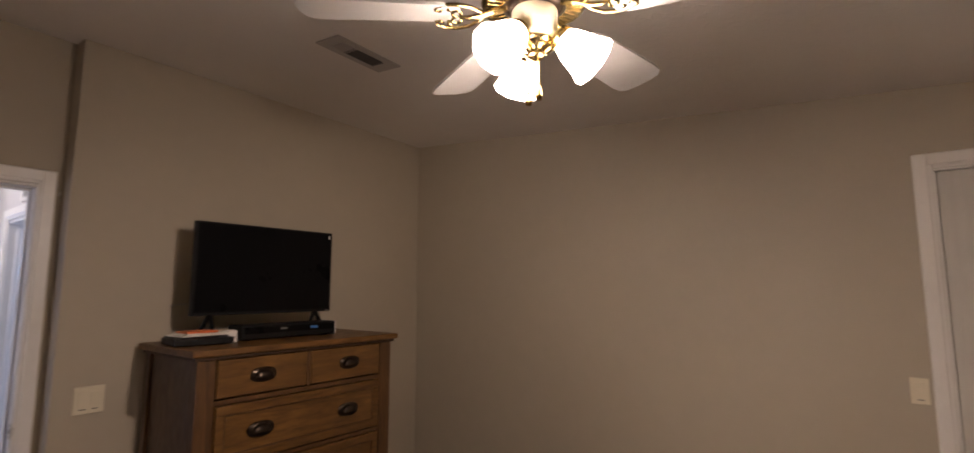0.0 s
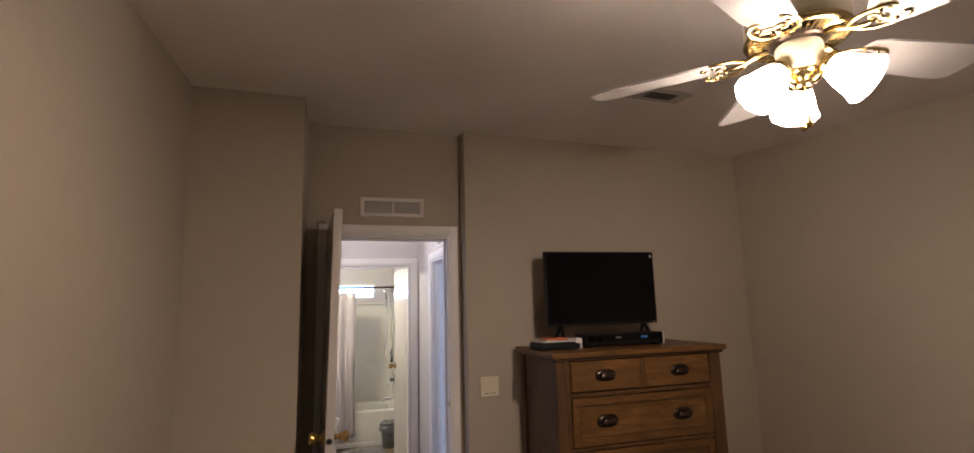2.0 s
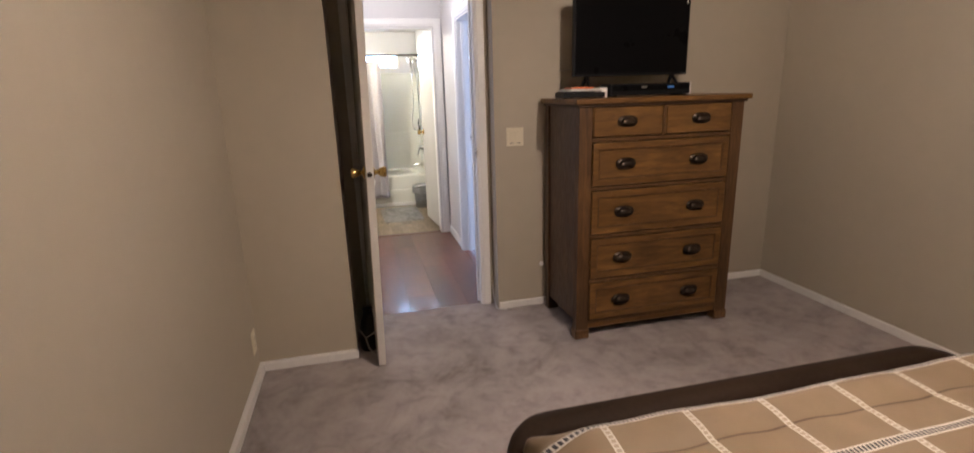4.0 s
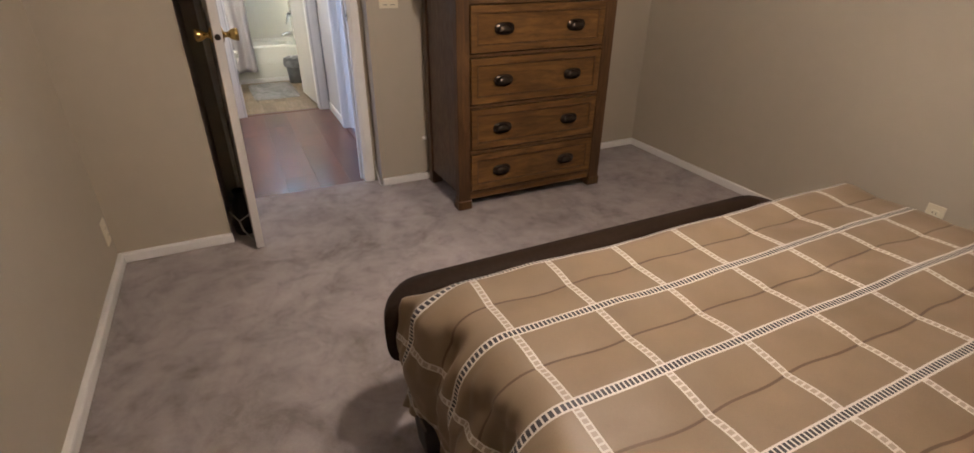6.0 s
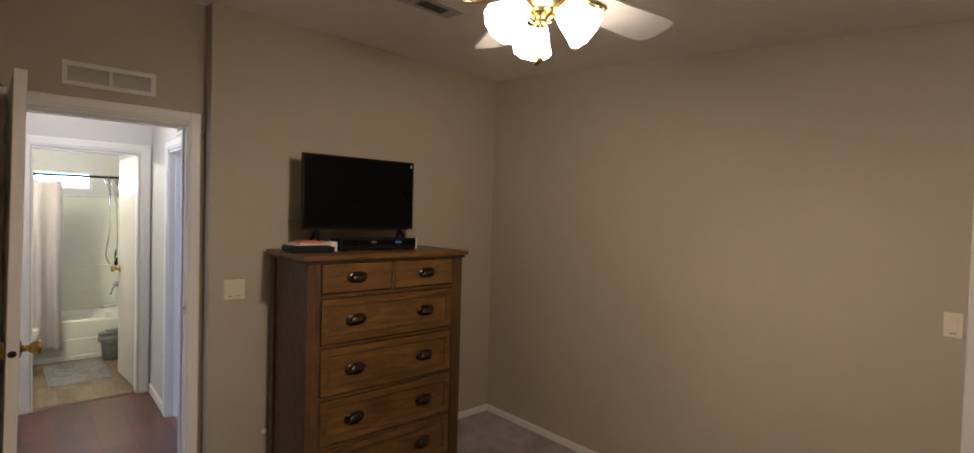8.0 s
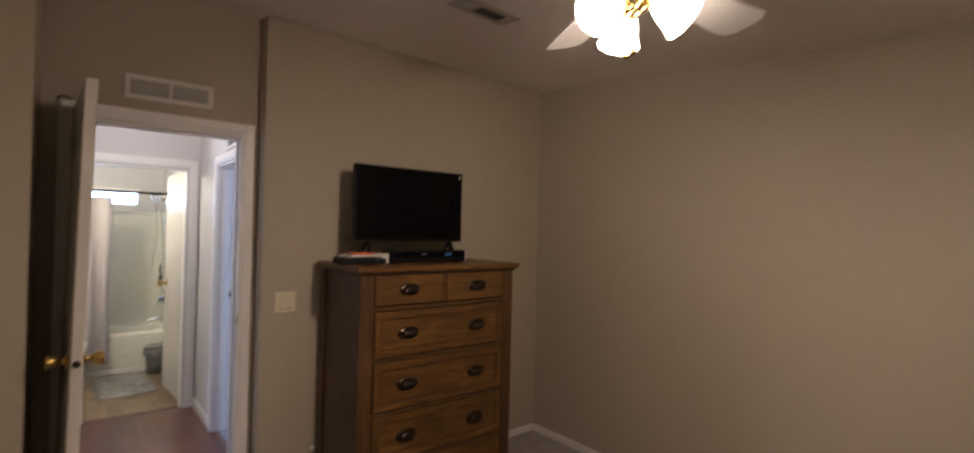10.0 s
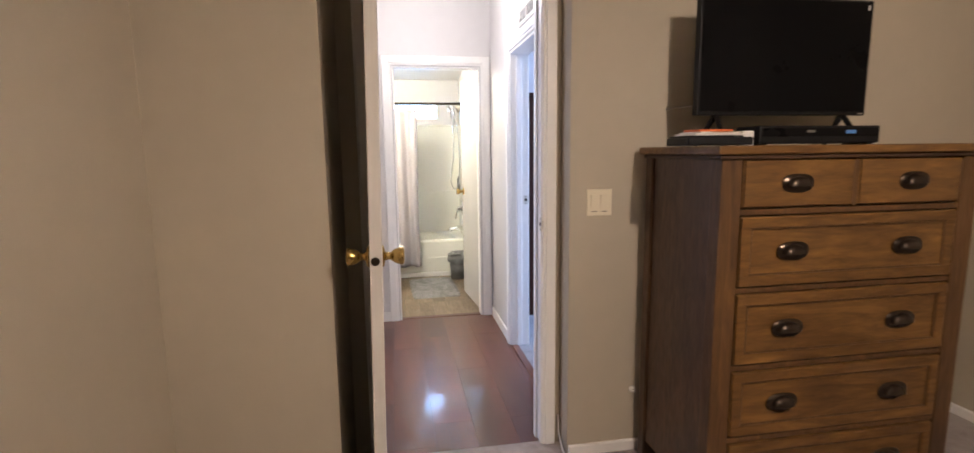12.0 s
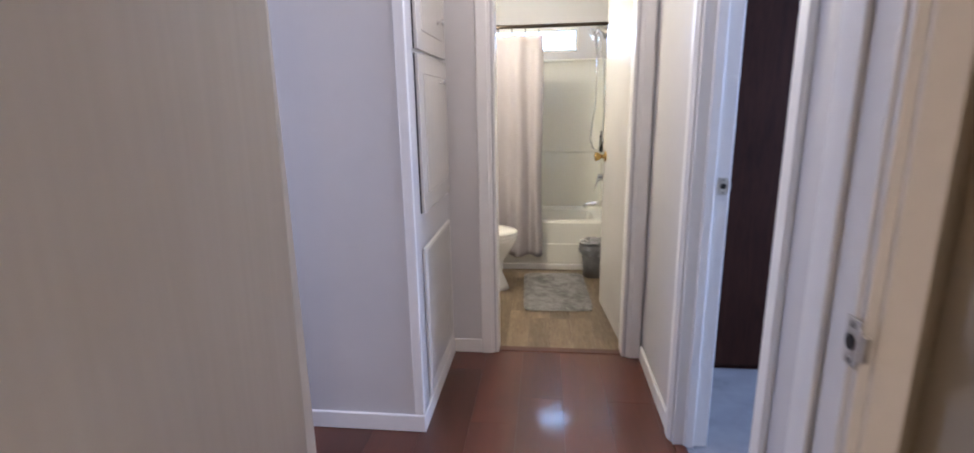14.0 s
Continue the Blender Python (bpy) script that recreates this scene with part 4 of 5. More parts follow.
# light kit: arms, sockets, fluted tulip shades
for a in SHADES:
    spin = Matrix.Rotation(radians(a), 4, "Z")
    arm = tube([spin @ Vector(p) for p in ((0.020, 0, BZ - 0.085), (0.040, 0, BZ - 0.072), (0.050, 0, BZ - 0.068), (0.058, 0, BZ - 0.076))], 0.0075, 8)
    arm = part("lamp_arm", arm, AGED_BRASS, fan, "curved brass lamp arm", True)
    aim = Matrix.Translation((0, 0, BZ)) @ spin @ Matrix.Translation((0.052, 0, -0.054)) @ pose(0, 0, 0, 0, 180 - 47)
    part("socket", moved(lathe([(0.0, -0.004), (0.024, -0.004), (0.027, 0.004), (0.027, 0.018), (0.022, 0.022), (0.0, 0.022)], 24), aim), AGED_BRASS, arm, "brass socket cup", True)
    prof = [(0.023, 0.006), (0.026, 0.013), (0.032, 0.026), (0.037, 0.041), (0.041, 0.058), (0.045, 0.075), (0.052, 0.092), (0.0507, 0.092), (0.043, 0.074), (0.039, 0.058)]
    sh = part("lamp_shade", moved(lathe(prof, 60, 0.055, 10), aim), SHADE_GLASS, arm, "fluted frosted glass shade, lit", True)
    mouth = aim @ Vector((0, 0, 0.056))
    lamp("fan_bulb", "POINT", (FAN.x + mouth.x, FAN.y + mouth.y, mouth.z), 26.5, WARM, 0.020)
for dx, dy, zb in ((0.015, -0.012, 1.918), (-0.035, 0.030, 1.930)):
    part("pull_chain", tube([(dx * 0.5, dy * 0.5, BZ - 0.06), (dx, dy, BZ - 0.12), (dx, dy, zb + 0.03)], 0.0013, 6), BRASS, fan)
    part("pull_knob", moved(lathe([(0.0, zb), (0.0065, zb), (0.008, zb + 0.008), (0.006, zb + 0.024), (0.002, zb + 0.032), (0.0, zb + 0.032)], 14), Matrix.Translation((dx, dy, 0))), BRASS, fan, "amber pull-chain knob", True)

# ---- bed ----
bed = thing("bed", "bed with a dark brown leather footboard and frame", "bed")
BY0, BY1, BX0, BX1 = 0.724, 2.340, -1.030, 1.25


def footboard():
    """A padded rail across the foot, with rounded ends that turn back along the sides."""
    prof = []
    n = 20
    for k in range(n):
        a = math.tau * k / n
        c, s = math.cos(a), math.sin(a)
        prof.append((0.062 * math.copysign(abs(c) ** 0.6, c), 0.100 * math.copysign(abs(s) ** 0.55, s)))
    path = []
    r = 0.09
    for k in range(9):
        path.append((BX0 + 0.062 + r - r * math.sin(radians(90 * k / 8)), BY0 + 0.062 + r - r * math.cos(radians(90 * k / 8)), 0))
    for k in range(1, 24):
        path.append((BX0 + 0.062, BY0 + 0.062 + r + (BY1 - BY0 - 0.124 - 2 * r) * k / 24, 0))
    for k in range(9):
        path.append((BX0 + 0.062 + r - r * math.cos(radians(90 * k / 8)), BY1 - 0.062 - r + r * math.sin(radians(90 * k / 8)), 0))
    bm = bmesh.new()
    rings = []
    for k, p in enumerate(path):
        a, b = Vector(path[max(k - 1, 0)]), Vector(path[min(k + 1, len(path) - 1)])
        d = (b - a).normalized()
        side = Vector((d.y, -d.x, 0))
        end = min(k, len(path) - 1 - k)
        shrink = 1.0 if end > 6 else 0.86 + 0.14 * (end / 6)
        rings.append([bm.verts.new(Vector(p) + side * q + Vector((0, 0, 0.275 + 0.100 + z * (shrink if z > 0 else 1)))) for q, z in prof])
    for p, q in zip(rings, rings[1:]):
        for s in range(n):
            bm.faces.new((p[s], p[(s + 1) % n], q[(s + 1) % n], q[s]))
    bm.faces.new(rings[0])
    bm.faces.new(list(reversed(rings[-1])))
    bmesh.ops.recalc_face_normals(bm, faces=bm.faces[:])
    return bm


part("footboard", footboard(), LEATHER, bed, "padded dark brown leather footboard", True)
for y0, y1 in ((BY0 + 0.155, BY0 + 0.205), (BY1 - 0.06, BY1)):
    part("side_rail", boxes((BX0 + 0.15, BX1, y0, y1, 0.13, 0.36), bevel=0.02, segments=3), LEATHER, bed)
for x in (-0.785, BX1 - 0.1):
    for y in (0.815, BY1 - 0.09):
        leg_bm = boxes((-0.055, 0.055, -0.045, 0.045, 0.0, 0.135), bevel=0.008, segments=2)
        for v in leg_bm.verts:
            if v.co.z < 0.07:
                v.co.x, v.co.y = v.co.x * 0.82, v.co.y * 0.82
        part("leg", moved(leg_bm, Matrix.Translation((x, y, 0))), BEDWOOD, bed, "black tapered block leg")
part("headboard", boxes((BX1, BX1 + 0.09, BY0 - 0.03, BY1 + 0.03, 0.12, 1.15), bevel=0.03, segments=4), LEATHER, bed)
part("mattress", boxes((BX0 + 0.19, BX1, BY0 + 0.225, BY1 - 0.07, 0.20, 0.500), bevel=0.05, segments=4), PAPER, bed)

TOPC = 0.540
NU, NV = 260, 260
UA, UB = -0.885, 1.22
VA, VB = 0.43, 2.85            # across the cloth
EDGE0, EDGE1, FOOT = 0.925, 2.480, -0.775


def fold(d, r, steep):
    """Distance past an edge -> (outward, down): a rounded turn, then a straight fall at the given steepness."""
    if d <= 0:
        return 0.0, 0.0
    th = min(d / r, steep)
    rest = max(0.0, d - r * steep)
    tuck = max(0.0, rest - 0.16)
    return r * math.sin(th) + rest * math.cos(steep) - 0.42 * tuck, r * (1 - math.cos(th)) + rest * math.sin(steep)


def cloth_at(i, j):
    u = UA + (UB - UA) * i / (NU - 1)
    v = VA + (VB - VA) * j / (NV - 1)
    ax, lo, hi = max(0.0, FOOT - u), max(0.0, EDGE0 - v), max(0.0, v - EDGE1)
    ay = max(lo, hi)
    out, drop = fold(ay, 0.085, radians(71))
    side = min(1.0, ay / 0.10)
    fx, fz = fold(ax, 0.06, radians(80))
    x = max(u, FOOT) - fx * (1 - side) - ax * 0.9 * side
    z = TOPC - drop - fz * (1 - side)
    # quilted puffs between the seams, and soft wrinkles
    ph = (u + 0.0060 * math.sin(10.0 * v) + 0.0035 * math.sin(27.0 * v) - (U0 + PITCH / 2)) / PITCH
    puff = abs(math.sin(math.pi * ph)) ** 0.75
    wr = noise.noise(Vector((u * 5.0, v * 4.0, 0.3))) * 0.008 + noise.noise(Vector((u * 15.0, v * 11.0, 1.7))) * 0.0030 + noise.noise(Vector((u * 2.0, v * 1.7, 5.1))) * 0.008
    lift = 0.009 * puff + wr - 0.001
    slack = min(1.0, ay / 0.12)
    hang = 0.034 * noise.noise(Vector((u * 8.0, v * 2.2, 3.3))) + 0.030 * noise.noise(Vector((u * 15.0, v * 6.0, 7.7))) + 0.012 * noise.noise(Vector((u * 34.0, v * 13.0, 2.1))) + 0.016 * math.sin(u * 21.0 + 3 * noise.noise(Vector((u * 3, v * 3, 0)))) * slack
    out += (lift * 0.9 + hang * slack) * side + 0.5 * ax * side
    z += lift * (1 - 0.6 * side) + (0.3 * hang * slack * side)
    y = min(max(v, EDGE0), EDGE1) + (-out if lo else out if hi else 0.0)
    return (x, y, max(z, 0.04))


comforter = grid_mesh("comforter", NU, NV, cloth_at, COMFORTER, None, lambda i, j: (UA + (UB - UA) * i / (NU - 1), VA + (VB - VA) * j / (NV - 1)), 0.012)
hem = [Vector(cloth_at(i, 0)) for i in range(NU)]
part("hem_piping", tube(hem, 0.008, 6), COMFORTER_PLAIN, comforter, "rolled tan hem", True)
tagged(comforter, "tan quilted comforter with white and navy ladder plaid on the bed", "comforter")

# bits behind the open door
junk = thing("plastic_bag", "crumpled dark plastic bag behind the door", "plastic bag", (-2.50, 0.39, 0))
bagm = lathe([(0.0, 0.0), (0.052, 0.002), (0.060, 0.05), (0.050, 0.12), (0.038, 0.17), (0.020, 0.20), (0.026, 0.225), (0.0, 0.21)], 28)
for v in bagm.verts:
    v.co += Vector((1, 1, 0.4)) * noise.noise(v.co * 22) * 0.016
    v.co.x *= 1.5
    v.co.z = max(v.co.z, 0.0)
part("body", bagm, BLACK, junk)
cab = thing("cord", "loose grey cord looped behind the door", "cord", (0, 0, 0))
part("cable", tube([(-2.40, 0.335, 0.16), (-2.395, 0.37, 0.10), (-2.39, 0.42, 0.13), (-2.385, 0.445, 0.19), (-2.40, 0.452, 0.24)], 0.004, 8), GREY_METAL, cab, "", True)
part("tail", tube([(-2.395, 0.37, 0.10), (-2.385, 0.38, 0.05), (-2.37, 0.41, 0.006), (-2.36, 0.44, 0.006)], 0.004, 8), GREY_METAL, cab, "", True)

# ---- hall ----


def hall_light(place, label):
    """A flush ceiling fitting: a white pan, a brass ring and a bare lamp holder."""
    e = thing("ceiling_light", label, "ceiling light", place)
    part("pan", lathe([(0.0, 0.0), (0.145, 0.0), (0.145, -0.020), (0.130, -0.034), (0.0, -0.036)], 36), WHITE_METAL, e, "white enamel pan", True)
    part("ring", lathe([(0.128, -0.034), (0.138, -0.036), (0.138, -0.046), (0.126, -0.048)], 36), AGED_BRASS, e, "brass ring", True)
    part("bulb_base", lathe([(0.0, -0.036), (0.022, -0.036), (0.020, -0.080), (0.0, -0.082)], 20), PAPER, e, "white lamp holder", True)
    return e


hall_light((-3.90, 0.70, 2.542), "white round ceiling light in the hall, lit")


def linen_door(z0, z1, knob_z, label):
    e = thing("linen_door", label, "cabinet door", (0, 0, 0), 0, "linen doors")
    y = 0.296
    part("panel", joined(boxes((-4.715, -4.185, y, y + 0.014, z0, z1), bevel=0.003, segments=2), boxes((-4.645, -4.255, y + 0.012, y + 0.017, z0 + 0.07, z1 - 0.07), bevel=0.005, segments=2)), DOOR, e)
    part("knob", moved(lathe([(0.0, 0.0), (0.010, 0.0), (0.006, 0.006), (0.006, 0.014), (0.014, 0.020), (0.014, 0.027), (0.0, 0.030)], 18), Matrix.Translation((-4.535, y + 0.017, knob_z)) @ pose(0, 0, 0, -90)), CHROME, e, "small bright round knob", True)
    part("gap", boxes((-4.184, -4.180, y - 0.002, y + 0.002, z0, z1)), DARK, e, "dark gap at the hinge side")


linen_door(1.465, 2.22, 1.60, "white raised-panel upper linen cabinet door")
linen_door(0.862, 1.452, 1.362, "white raised-panel lower linen cabinet door")
grille = thing("return_grille", "white slotted metal return-air panel", "vent", (0, 0, 0))
part("frame", boxes((-4.69, -4.17, 0.296, 0.309, 0.09, 0.725), bevel=0.003), WHITE_METAL, grille)
slot_bm = boxes((-0.0013, 0.0013, -0.0006, 0.0006, -0.0545, 0.0545))
slot = part("slot", slot_bm, GREY_METAL, grille, "grey upright slot")
slot.matrix_local = pose(-4.655, 0.3092, 0.655)
for r in range(5):
    for k in range(30):
        if r or k:
            share("slot", slot.data, grille, pose(-4.655 + k * 0.0155, 0.3092, 0.655 - r * 0.112))

wr = thing("wardrobe", "tall dark walnut wardrobe in the next room", "wardrobe", (0, 0, 0))
part("body", boxes((-5.20, -4.660, 1.47, 2.45, 0.02, 1.715), bevel=0.003), WARDROBE, wr)
part("door", boxes((-4.661, -4.642, 1.475, 1.955, 0.03, 1.705), bevel=0.003), WARDROBE, wr)
part("door", boxes((-4.661, -4.642, 1.965, 2.445, 0.03, 1.705), bevel=0.003), WARDROBE, wr)
part("top", boxes((-5.21, -4.630, 1.46, 2.46, 1.715, 1.735), bevel=0.004), WARDROBE, wr)
part("plinth", boxes((-5.18, -4.67, 1.49, 2.43, 0.0, 0.022)), WARDROBE, wr)

win2 = thing("window_2", "white-framed window of the next room", "window", (0, 0, 0), 0, "", "structure")
part("window_frame", boxes((-4.2, -4.15, 4.11, 4.16, 0.9, 2.0), (-3.25, -3.2, 4.11, 4.16, 0.9, 2.0), (-4.15, -3.25, 4.11, 4.16, 0.9, 0.95), (-4.15, -3.25, 4.11, 4.16, 1.95, 2.0), (-4.15, -3.25, 4.12, 4.15, 1.43, 1.47)), TRIM, win2)
for z0, z1 in ((0.95, 1.43), (1.47, 1.95)):
    p = part("pane", boxes((-4.15, -3.25, 4.133, 4.137, z0, z1)), PANE, win2)
    p.visible_shadow = False

# unseen window, added as the source of the bluish hall fill
win3 = thing("unseen_window_3", "unseen white-framed window added at the end of the hall for light", "window", (0, 0, 0), 0, "", "structure")
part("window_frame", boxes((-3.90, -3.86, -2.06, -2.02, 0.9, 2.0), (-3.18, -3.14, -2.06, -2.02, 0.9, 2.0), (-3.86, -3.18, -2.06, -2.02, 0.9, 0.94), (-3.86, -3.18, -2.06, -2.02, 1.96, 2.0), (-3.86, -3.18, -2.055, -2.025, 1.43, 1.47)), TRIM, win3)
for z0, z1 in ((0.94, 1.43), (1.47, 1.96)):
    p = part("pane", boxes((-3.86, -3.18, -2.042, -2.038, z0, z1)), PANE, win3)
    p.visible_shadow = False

# ---- bathroom ----
win1 = thing("window_1", "narrow white-framed bathroom window with bright daylight", "window", (0, 0, 0), 0, "", "structure")
part("window_frame", boxes((-6.86, -6.795, 0.10, 1.01, 1.665, 1.690), (-6.86, -6.795, 0.10, 1.01, 1.830, 1.857), (-6.86, -6.795, 0.085, 0.112, 1.665, 1.857), (-6.86, -6.795, 0.998, 1.023, 1.665, 1.857), (-6.85, -6.81, 0.54, 0.56, 1.685, 1.835), bevel=0.003), TRIM, win1)
p = part("pane", boxes((-6.846, -6.842, 0.11, 1.00, 1.685, 1.835)), PANE, win1)
p.visible_shadow = False

TX0, TX1, TZ = -6.79, -6.17, 0.382
tub = thing("bathtub", "off-white acrylic bathtub with a plain apron", "bathtub", (0, 0, 0))


def tub_shell():
    bm = bmesh.new()
    loops = []
    cx, cy = (TX0 + TX1) / 2, 0.42
    hx, hy = (TX1 - TX0) / 2, 0.825

    def ring(ax, ay, z, n=40, e=0.35):
        out = []
        for k in range(n):
            a = math.tau * k / n
            c, s = math.cos(a), math.sin(a)
            out.append(bm.verts.new((cx + ax * math.copysign(abs(c) ** e, c), cy + ay * math.copysign(abs(s) ** e, s), z)))
        return out

    for ax, ay, z, e in ((hx, hy, 0.0, 0.05), (hx, hy, TZ - 0.015, 0.05), (hx - 0.008, hy - 0.008, TZ, 0.08), (hx - 0.055, hy - 0.06, TZ, 0.3), (hx - 0.075, hy - 0.09, TZ - 0.02, 0.35), (hx - 0.12, hy - 0.17, 0.12, 0.45), (hx - 0.18, hy - 0.26, 0.07, 0.5)):
        loops.append(ring(ax, ay, z, 40, e))
    for p, q in zip(loops, loops[1:]):
        for k in range(40):
            bm.faces.new((p[k], p[(k + 1) % 40], q[(k + 1) % 40], q[k]))
    bm.faces.new(loops[-1])
    return bm


part("shell", tub_shell(), ACRYLIC, tub)
part("apron_panel", boxes((TX1 - 0.002, TX1 + 0.008, -0.36, 1.22, 0.05, 0.205), bevel=0.006, segments=2), ACRYLIC, tub)
part("base_trim", boxes((TX1 + 0.001, TX1 + 0.022, -0.39, 1.245, 0.0, 0.045), bevel=0.006, segments=2), TRIM, tub, "white caulked base strip")
sur = thing("tub_surround", "off-white moulded shower wall panels", "shower surround", (0, 0, 0))
part("back_panel", boxes((-6.80, -6.788, -0.39, 1.245, TZ - 0.01, 1.60), bevel=0.003), ACRYLIC, sur)
part("side_panel", boxes((-6.788, -6.15, 1.240, 1.254, TZ - 0.01, 1.60), bevel=0.003), ACRYLIC, sur)
part("side_panel", boxes((-6.788, -6.15, -0.40, -0.386, TZ - 0.01, 1.60), bevel=0.003), ACRYLIC, sur)
part("ledge", boxes((-6.79, -6.781, -0.386, 1.240, 0.845, 0.865), (-6.79, -6.775, -0.386, 1.240, 1.59, 1.612), bevel=0.006, segments=2), ACRYLIC, sur, "moulded ledge")
rod = thing("curtain_rod", "dark bronze shower curtain rod", "curtain rod", (0, 0, 0))
part("rod", tube([(-6.10, -0.40, 1.785), (-6.10, 1.255, 1.785)], 0.0125, 14), BRONZE, rod, "", True)
part("flange", moved(lathe([(0.0, 0.0), (0.028, 0.0), (0.024, 0.012), (0.014, 0.016), (0.0, 0.016)], 20), Matrix.Translation((-6.10, 1.255, 1.785)) @ pose(0, 0, 0, 90)), BRONZE, rod, "", True)


def curtain_at(i, j):
    y = -0.38 + 1.125 * i / 129
    z = 1.728 - 1.59 * j / 39
    down = j / 39
    fold = 0.040 * math.sin(y * 38 + 1.4 * math.sin(y * 9)) * (0.35 + 0.65 * down) + 0.016 * noise.noise(Vector((y * 6, z * 2, 0)))
    return (-6.10 + 0.012 + fold + 0.03 * down, y + 0.012 * math.sin(z * 3 + y * 20) * down, z + 0.004 * math.sin(y * 60) * (j == 0))


curt = thing("shower_curtain", "lilac-grey fabric shower curtain drawn half across", "shower curtain", (0, 0, 0))
grid_mesh("cloth", 130, 40, curtain_at, CURTAIN, curt, None, 0.003)
for k in range(12):
    y = -0.33 + 0.095 * k
    ring_pts = [(-6.10 + 0.021 * math.cos(a), y, 1.768 + 0.036 * math.sin(a)) for a in (math.tau * q / 16 for q in range(16))]
    part("curtain_ring", tube(ring_pts, 0.0022, 6, True), BRONZE, curt, "dark wire ring", True)
shower = thing("hand_shower", "chrome shower head with a hanging metal hose", "shower", (0, 0, 0))
part("arm", tube([(-6.45, 1.25, 1.80), (-6.45, 1.20, 1.815), (-6.45, 1.15, 1.79), (-6.45, 1.125, 1.755)], 0.010, 10), CHROME, shower, "", True)
part("head", moved(lathe([(0.0, 0.0), (0.016, 0.0), (0.018, 0.05), (0.050, 0.085), (0.052, 0.10), (0.0, 0.104)], 24), Matrix.Translation((-6.45, 1.16, 1.80)) @ pose(0, 0, 0, 62, 0, 0) @ pose(0, 0, 0, 180) @ pose(0, 0, -0.02)), GREY_METAL, shower, "dark grey spray head", True)
part("handle", tube([(-6.45, 1.10, 1.80), (-6.45, 1.13, 1.72), (-6.45, 1.145, 1.63)], [0.020, 0.014, 0.011], 12), CHROME, shower, "", True)
hose = [(-6.45, 1.145, 1.63), (-6.45, 1.15, 1.45), (-6.44, 1.145, 1.25), (-6.43, 1.12, 1.08), (-6.43, 1.11, 0.99), (-6.43, 1.135, 0.91), (-6.43, 1.175, 0.90), (-6.44, 1.205, 0.98), (-6.45, 1.215, 1.2), (-6.46, 1.205, 1.5), (-6.455, 1.17, 1.70), (-6.45, 1.15, 1.775)]
part("hose", tube(hose, 0.007, 8), CHROME, shower, "chrome spiral hose", True)
spout = thing("tub_spout", "chrome tub spout and lever valve", "faucet", (0, 0, 0))
part("spout", tube([(-6.45, 1.24, 0.465), (-6.45, 1.17, 0.467), (-6.45, 1.10, 0.455), (-6.45, 1.085, 0.435)], [0.026, 0.024, 0.021, 0.019], 14), CHROME, spout, "", True)
part("valve_plate", moved(lathe([(0.0, 0.0), (0.075, 0.0), (0.070, 0.010), (0.030, 0.020), (0.028, 0.06), (0.0, 0.064)], 26), Matrix.Translation((-6.45, 1.24, 0.68)) @ pose(0, 0, 0, 90)), CHROME, spout, "", True)
part("lever", tube([(-6.45, 1.185, 0.68), (-6.45, 1.17, 0.62), (-6.45, 1.155, 0.57)], [0.012, 0.010, 0.008], 10), CHROME, spout, "", True)
caddy = thing("shampoo_bottle", "dark bottle on the shower wall", "bottle", (-6.60, 1.215, 0.865))

part("body", lathe([(0.0, 0.0), (0.014, 0.0), (0.015, 0.01), (0.015, 0.13), (0.008, 0.15), (0.008, 0.17), (0.0, 0.17)], 18), BLACK, caddy, "", True)


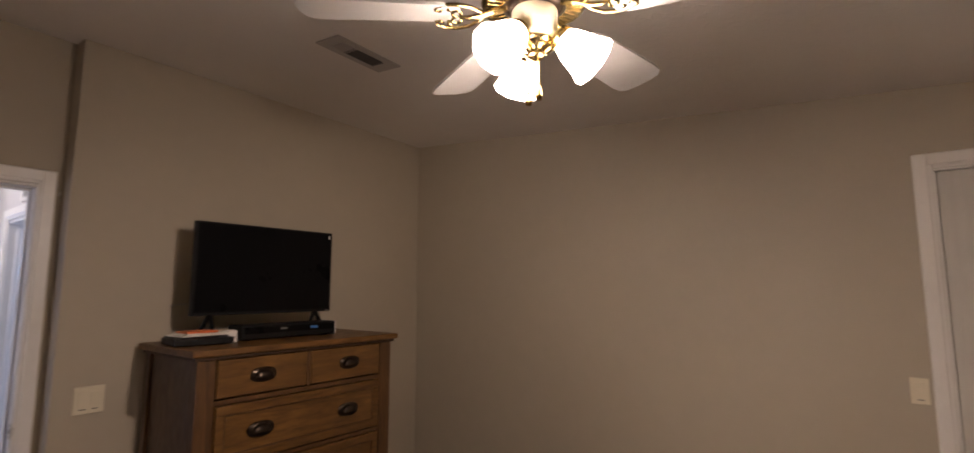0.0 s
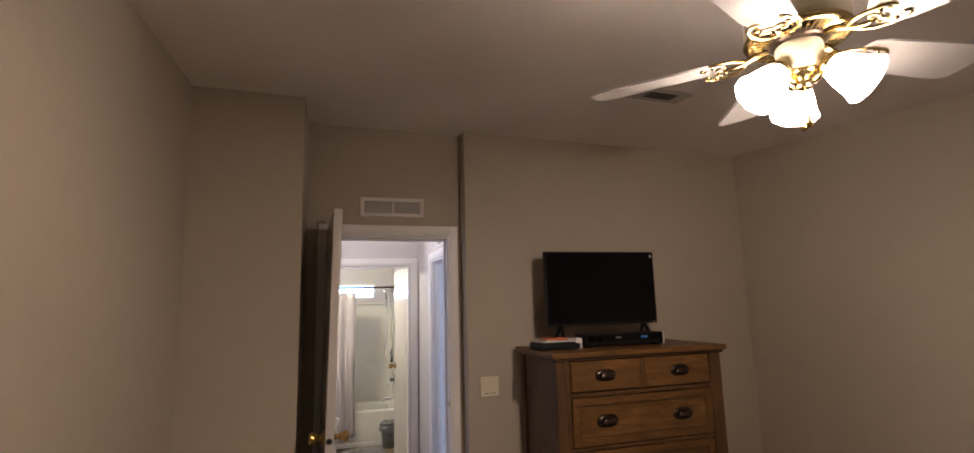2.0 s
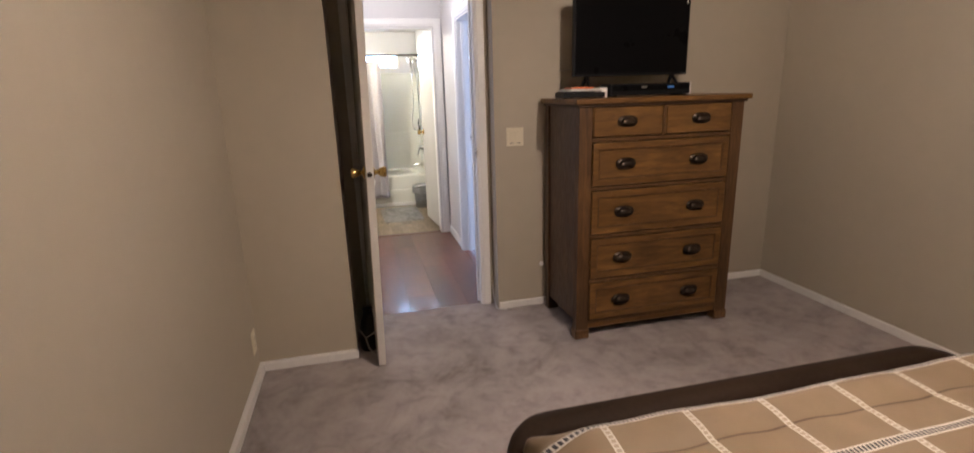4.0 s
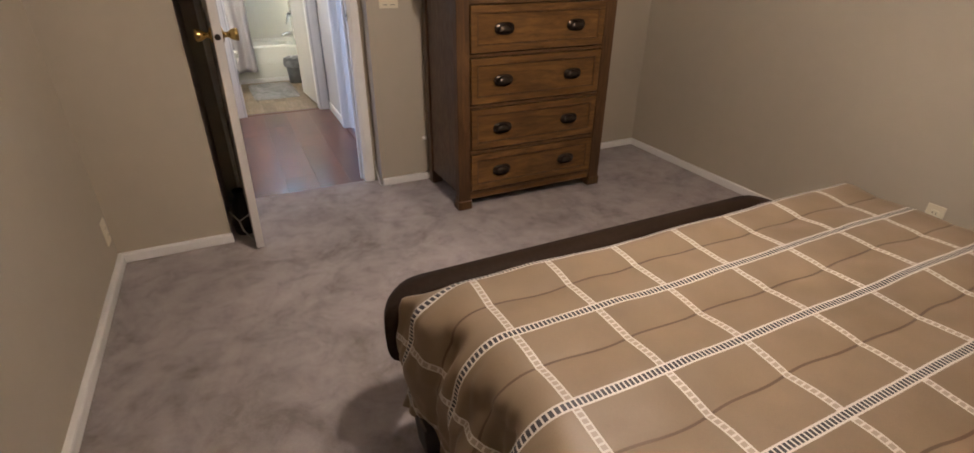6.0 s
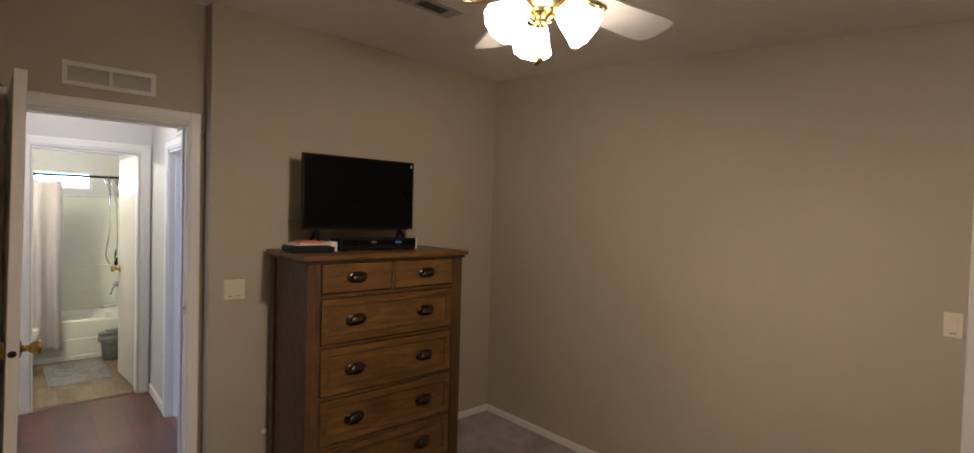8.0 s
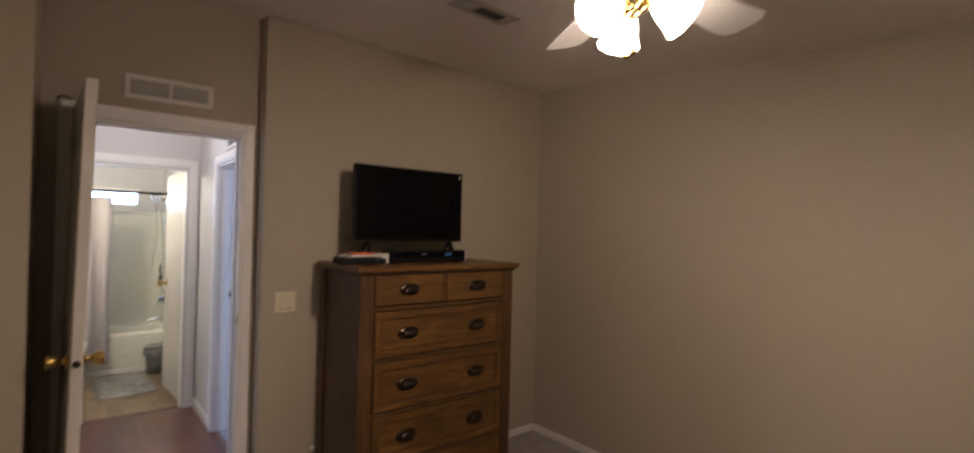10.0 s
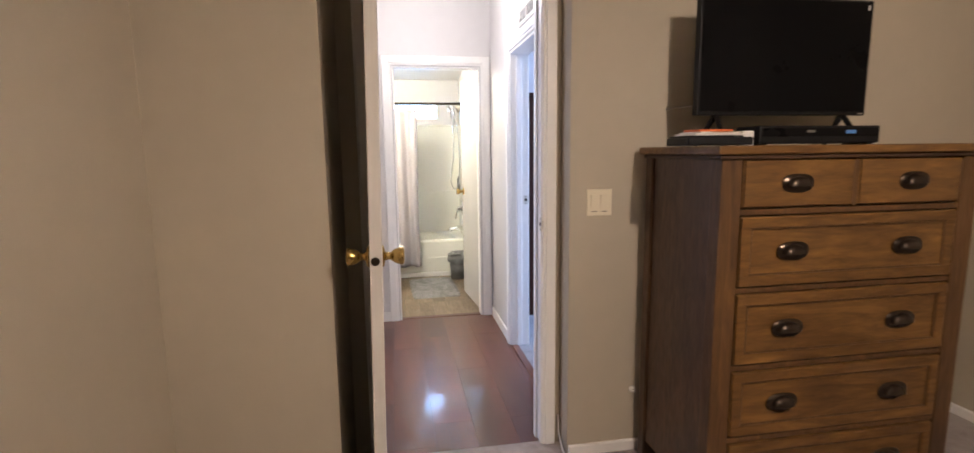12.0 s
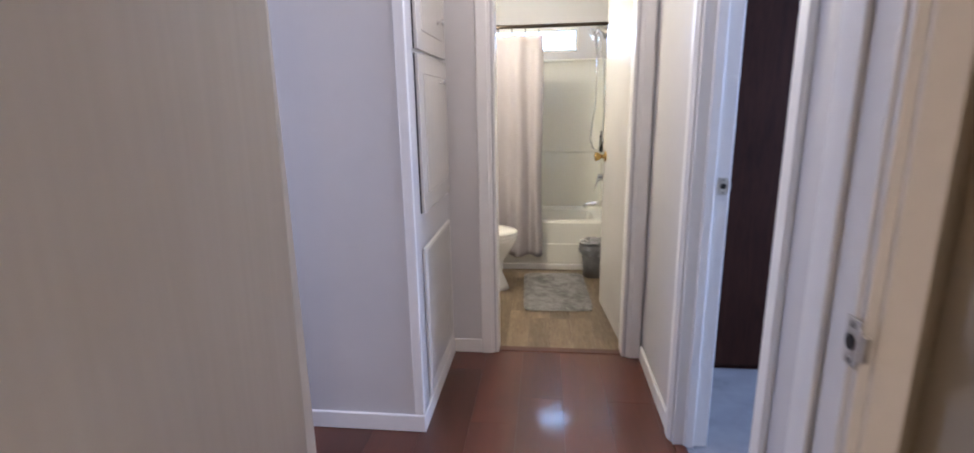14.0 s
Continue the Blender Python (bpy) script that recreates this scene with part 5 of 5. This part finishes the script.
def toilet():
    e = thing("toilet", "white porcelain toilet with a closed lid", "toilet", (-5.72, 0.0, 0))

    def egg(sx, sy, z, cy, n=36):
        out = []
        for k in range(n):
            a = math.tau * k / n
            s = math.sin(a)
            out.append((sx * math.cos(a) * (1.0 - 0.12 * max(s, 0)), cy + sy * s, z))
        return out

    def loft(rings, cap=True):
        bm = bmesh.new()
        vs = [[bm.verts.new(p) for p in r] for r in rings]
        for p, q in zip(vs, vs[1:]):
            for k in range(len(p)):
                bm.faces.new((p[k], p[(k + 1) % len(p)], q[(k + 1) % len(p)], q[k]))
        if cap:
            bm.faces.new(list(reversed(vs[0])))
            bm.faces.new(vs[-1])
        return bm

    part("bowl", loft([egg(0.125, 0.265, 0.0, 0.255), egg(0.118, 0.255, 0.03, 0.255), egg(0.098, 0.21, 0.12, 0.262), egg(0.105, 0.205, 0.20, 0.272), egg(0.155, 0.24, 0.29, 0.30), egg(0.182, 0.272, 0.355, 0.302), egg(0.184, 0.274, 0.378, 0.302)]), PORCELAIN, e, "", True)
    part("seat", loft([egg(0.187, 0.278, 0.380, 0.302), egg(0.190, 0.281, 0.388, 0.302), egg(0.187, 0.278, 0.398, 0.302)]), PORCELAIN, e, "", True)
    part("lid", loft([egg(0.187, 0.278, 0.401, 0.302), egg(0.191, 0.282, 0.410, 0.302), egg(0.180, 0.268, 0.424, 0.302), egg(0.12, 0.2, 0.430, 0.302)]), PORCELAIN, e, "", True)
    part("tank", boxes((-0.21, 0.21, -0.19, 0.02, 0.38, 0.74), bevel=0.02, segments=3), PORCELAIN, e)
    part("tank_lid", boxes((-0.22, 0.22, -0.20, 0.03, 0.74, 0.775), bevel=0.01, segments=2), PORCELAIN, e)
    part("flush_lever", tube([(0.14, 0.02, 0.68), (0.14, 0.04, 0.68), (0.06, 0.045, 0.675)], 0.006, 8), CHROME, e, "", True)
    part("pedestal_back", boxes((-0.10, 0.10, -0.17, 0.12, 0.0, 0.385), bevel=0.03, segments=3), PORCELAIN, e)


toilet()

mat_thing = thing("bath_mat", "fluffy mottled grey bath mat", "bath mat", (-5.685, 0.842, 0.0), 2)


def mat_at(i, j):
    a, b = 2 * i / 71 - 1, 2 * j / 51 - 1
    n = (abs(a) ** 10 + abs(b) ** 10) ** 0.1
    m = max(abs(a), abs(b))
    k = m / n if n > 0 else 1
    edge = max(0.0, 1 - m ** 8)
    z = 0.004 + 0.020 * edge + 0.007 * noise.noise(Vector((a * 24, b * 18, 0))) * edge
    return (0.370 * a * k, 0.220 * b * k, z)


grid_mesh("shag", 72, 52, mat_at, MAT_GREY, mat_thing)
part("backing", boxes((-0.355, 0.355, -0.207, 0.207, 0.0, 0.004)), DARK, mat_thing)
bin_ = thing("waste_bin", "small waste bin lined with a crumpled grey bag", "waste bin", (-6.03, 1.125, 0))
part("body", lathe([(0.0, 0.0), (0.072, 0.0), (0.092, 0.24), (0.088, 0.24), (0.070, 0.01), (0.0, 0.01)], 28), BAG, bin_, "grey plastic bin", True)
liner = lathe([(0.070, 0.17), (0.100, 0.175), (0.104, 0.21), (0.098, 0.245), (0.105, 0.265), (0.080, 0.275), (0.05, 0.255), (0.0, 0.25)], 40)
for v in liner.verts:
    v.co += Vector((1, 1, 1)) * noise.noise(v.co * 26) * 0.018
part("bag", liner, BAG, bin_, "crumpled translucent grey liner")
# added lamp base, out of view, to carry the stand-in bathroom light
bl = thing("ceiling_light", "unseen round lamp base added on the bathroom ceiling, in place of a vanity light", "ceiling light", (-5.35, 0.35, 2.10))
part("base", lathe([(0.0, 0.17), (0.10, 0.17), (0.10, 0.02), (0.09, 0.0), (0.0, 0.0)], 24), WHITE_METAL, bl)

# ---- floor planks ----


def planks(parent, x0, x1, y0, y1, width, length, material, gap, seed):
    rng = random.Random(seed)
    meshes = {}
    y = y0
    while y < y1 - 0.005:
        w = min(width, y1 - y)
        x = x0 - rng.random() * length
        while x < x1 - 0.005:
            a, b = max(x, x0), min(x + length, x1)
            x += length
            if b - a < 0.01:
                continue
            key = (round(b - a, 3), round(w, 3))
            if key not in meshes:
                bm = boxes((0, b - a - gap, 0, w - gap, -0.0055, 0.0), bevel=0.0004)
                me = bpy.data.meshes.new("plank")
                bm.to_mesh(me)
                bm.free()
                me.materials.append(material)
                meshes[key] = me
            share("plank", meshes[key], parent, pose(a, y, 0))
        y += width


planks(hall_floor, -4.765, DX - 0.02, -2.0, 1.255, 0.19, 1.2, CHERRY, 0.0005, 3)
planks(bath_floor, -6.16, -4.815, -0.4, 1.255, 0.12, 0.62, VINYL, 0.0006, 8)
structure("backdrop", boxes((-8.6, -8.55, -3.0, 4.0, 0.0, 4.5)), SKY_GLOW, "bright plain sky outside the bathroom window")
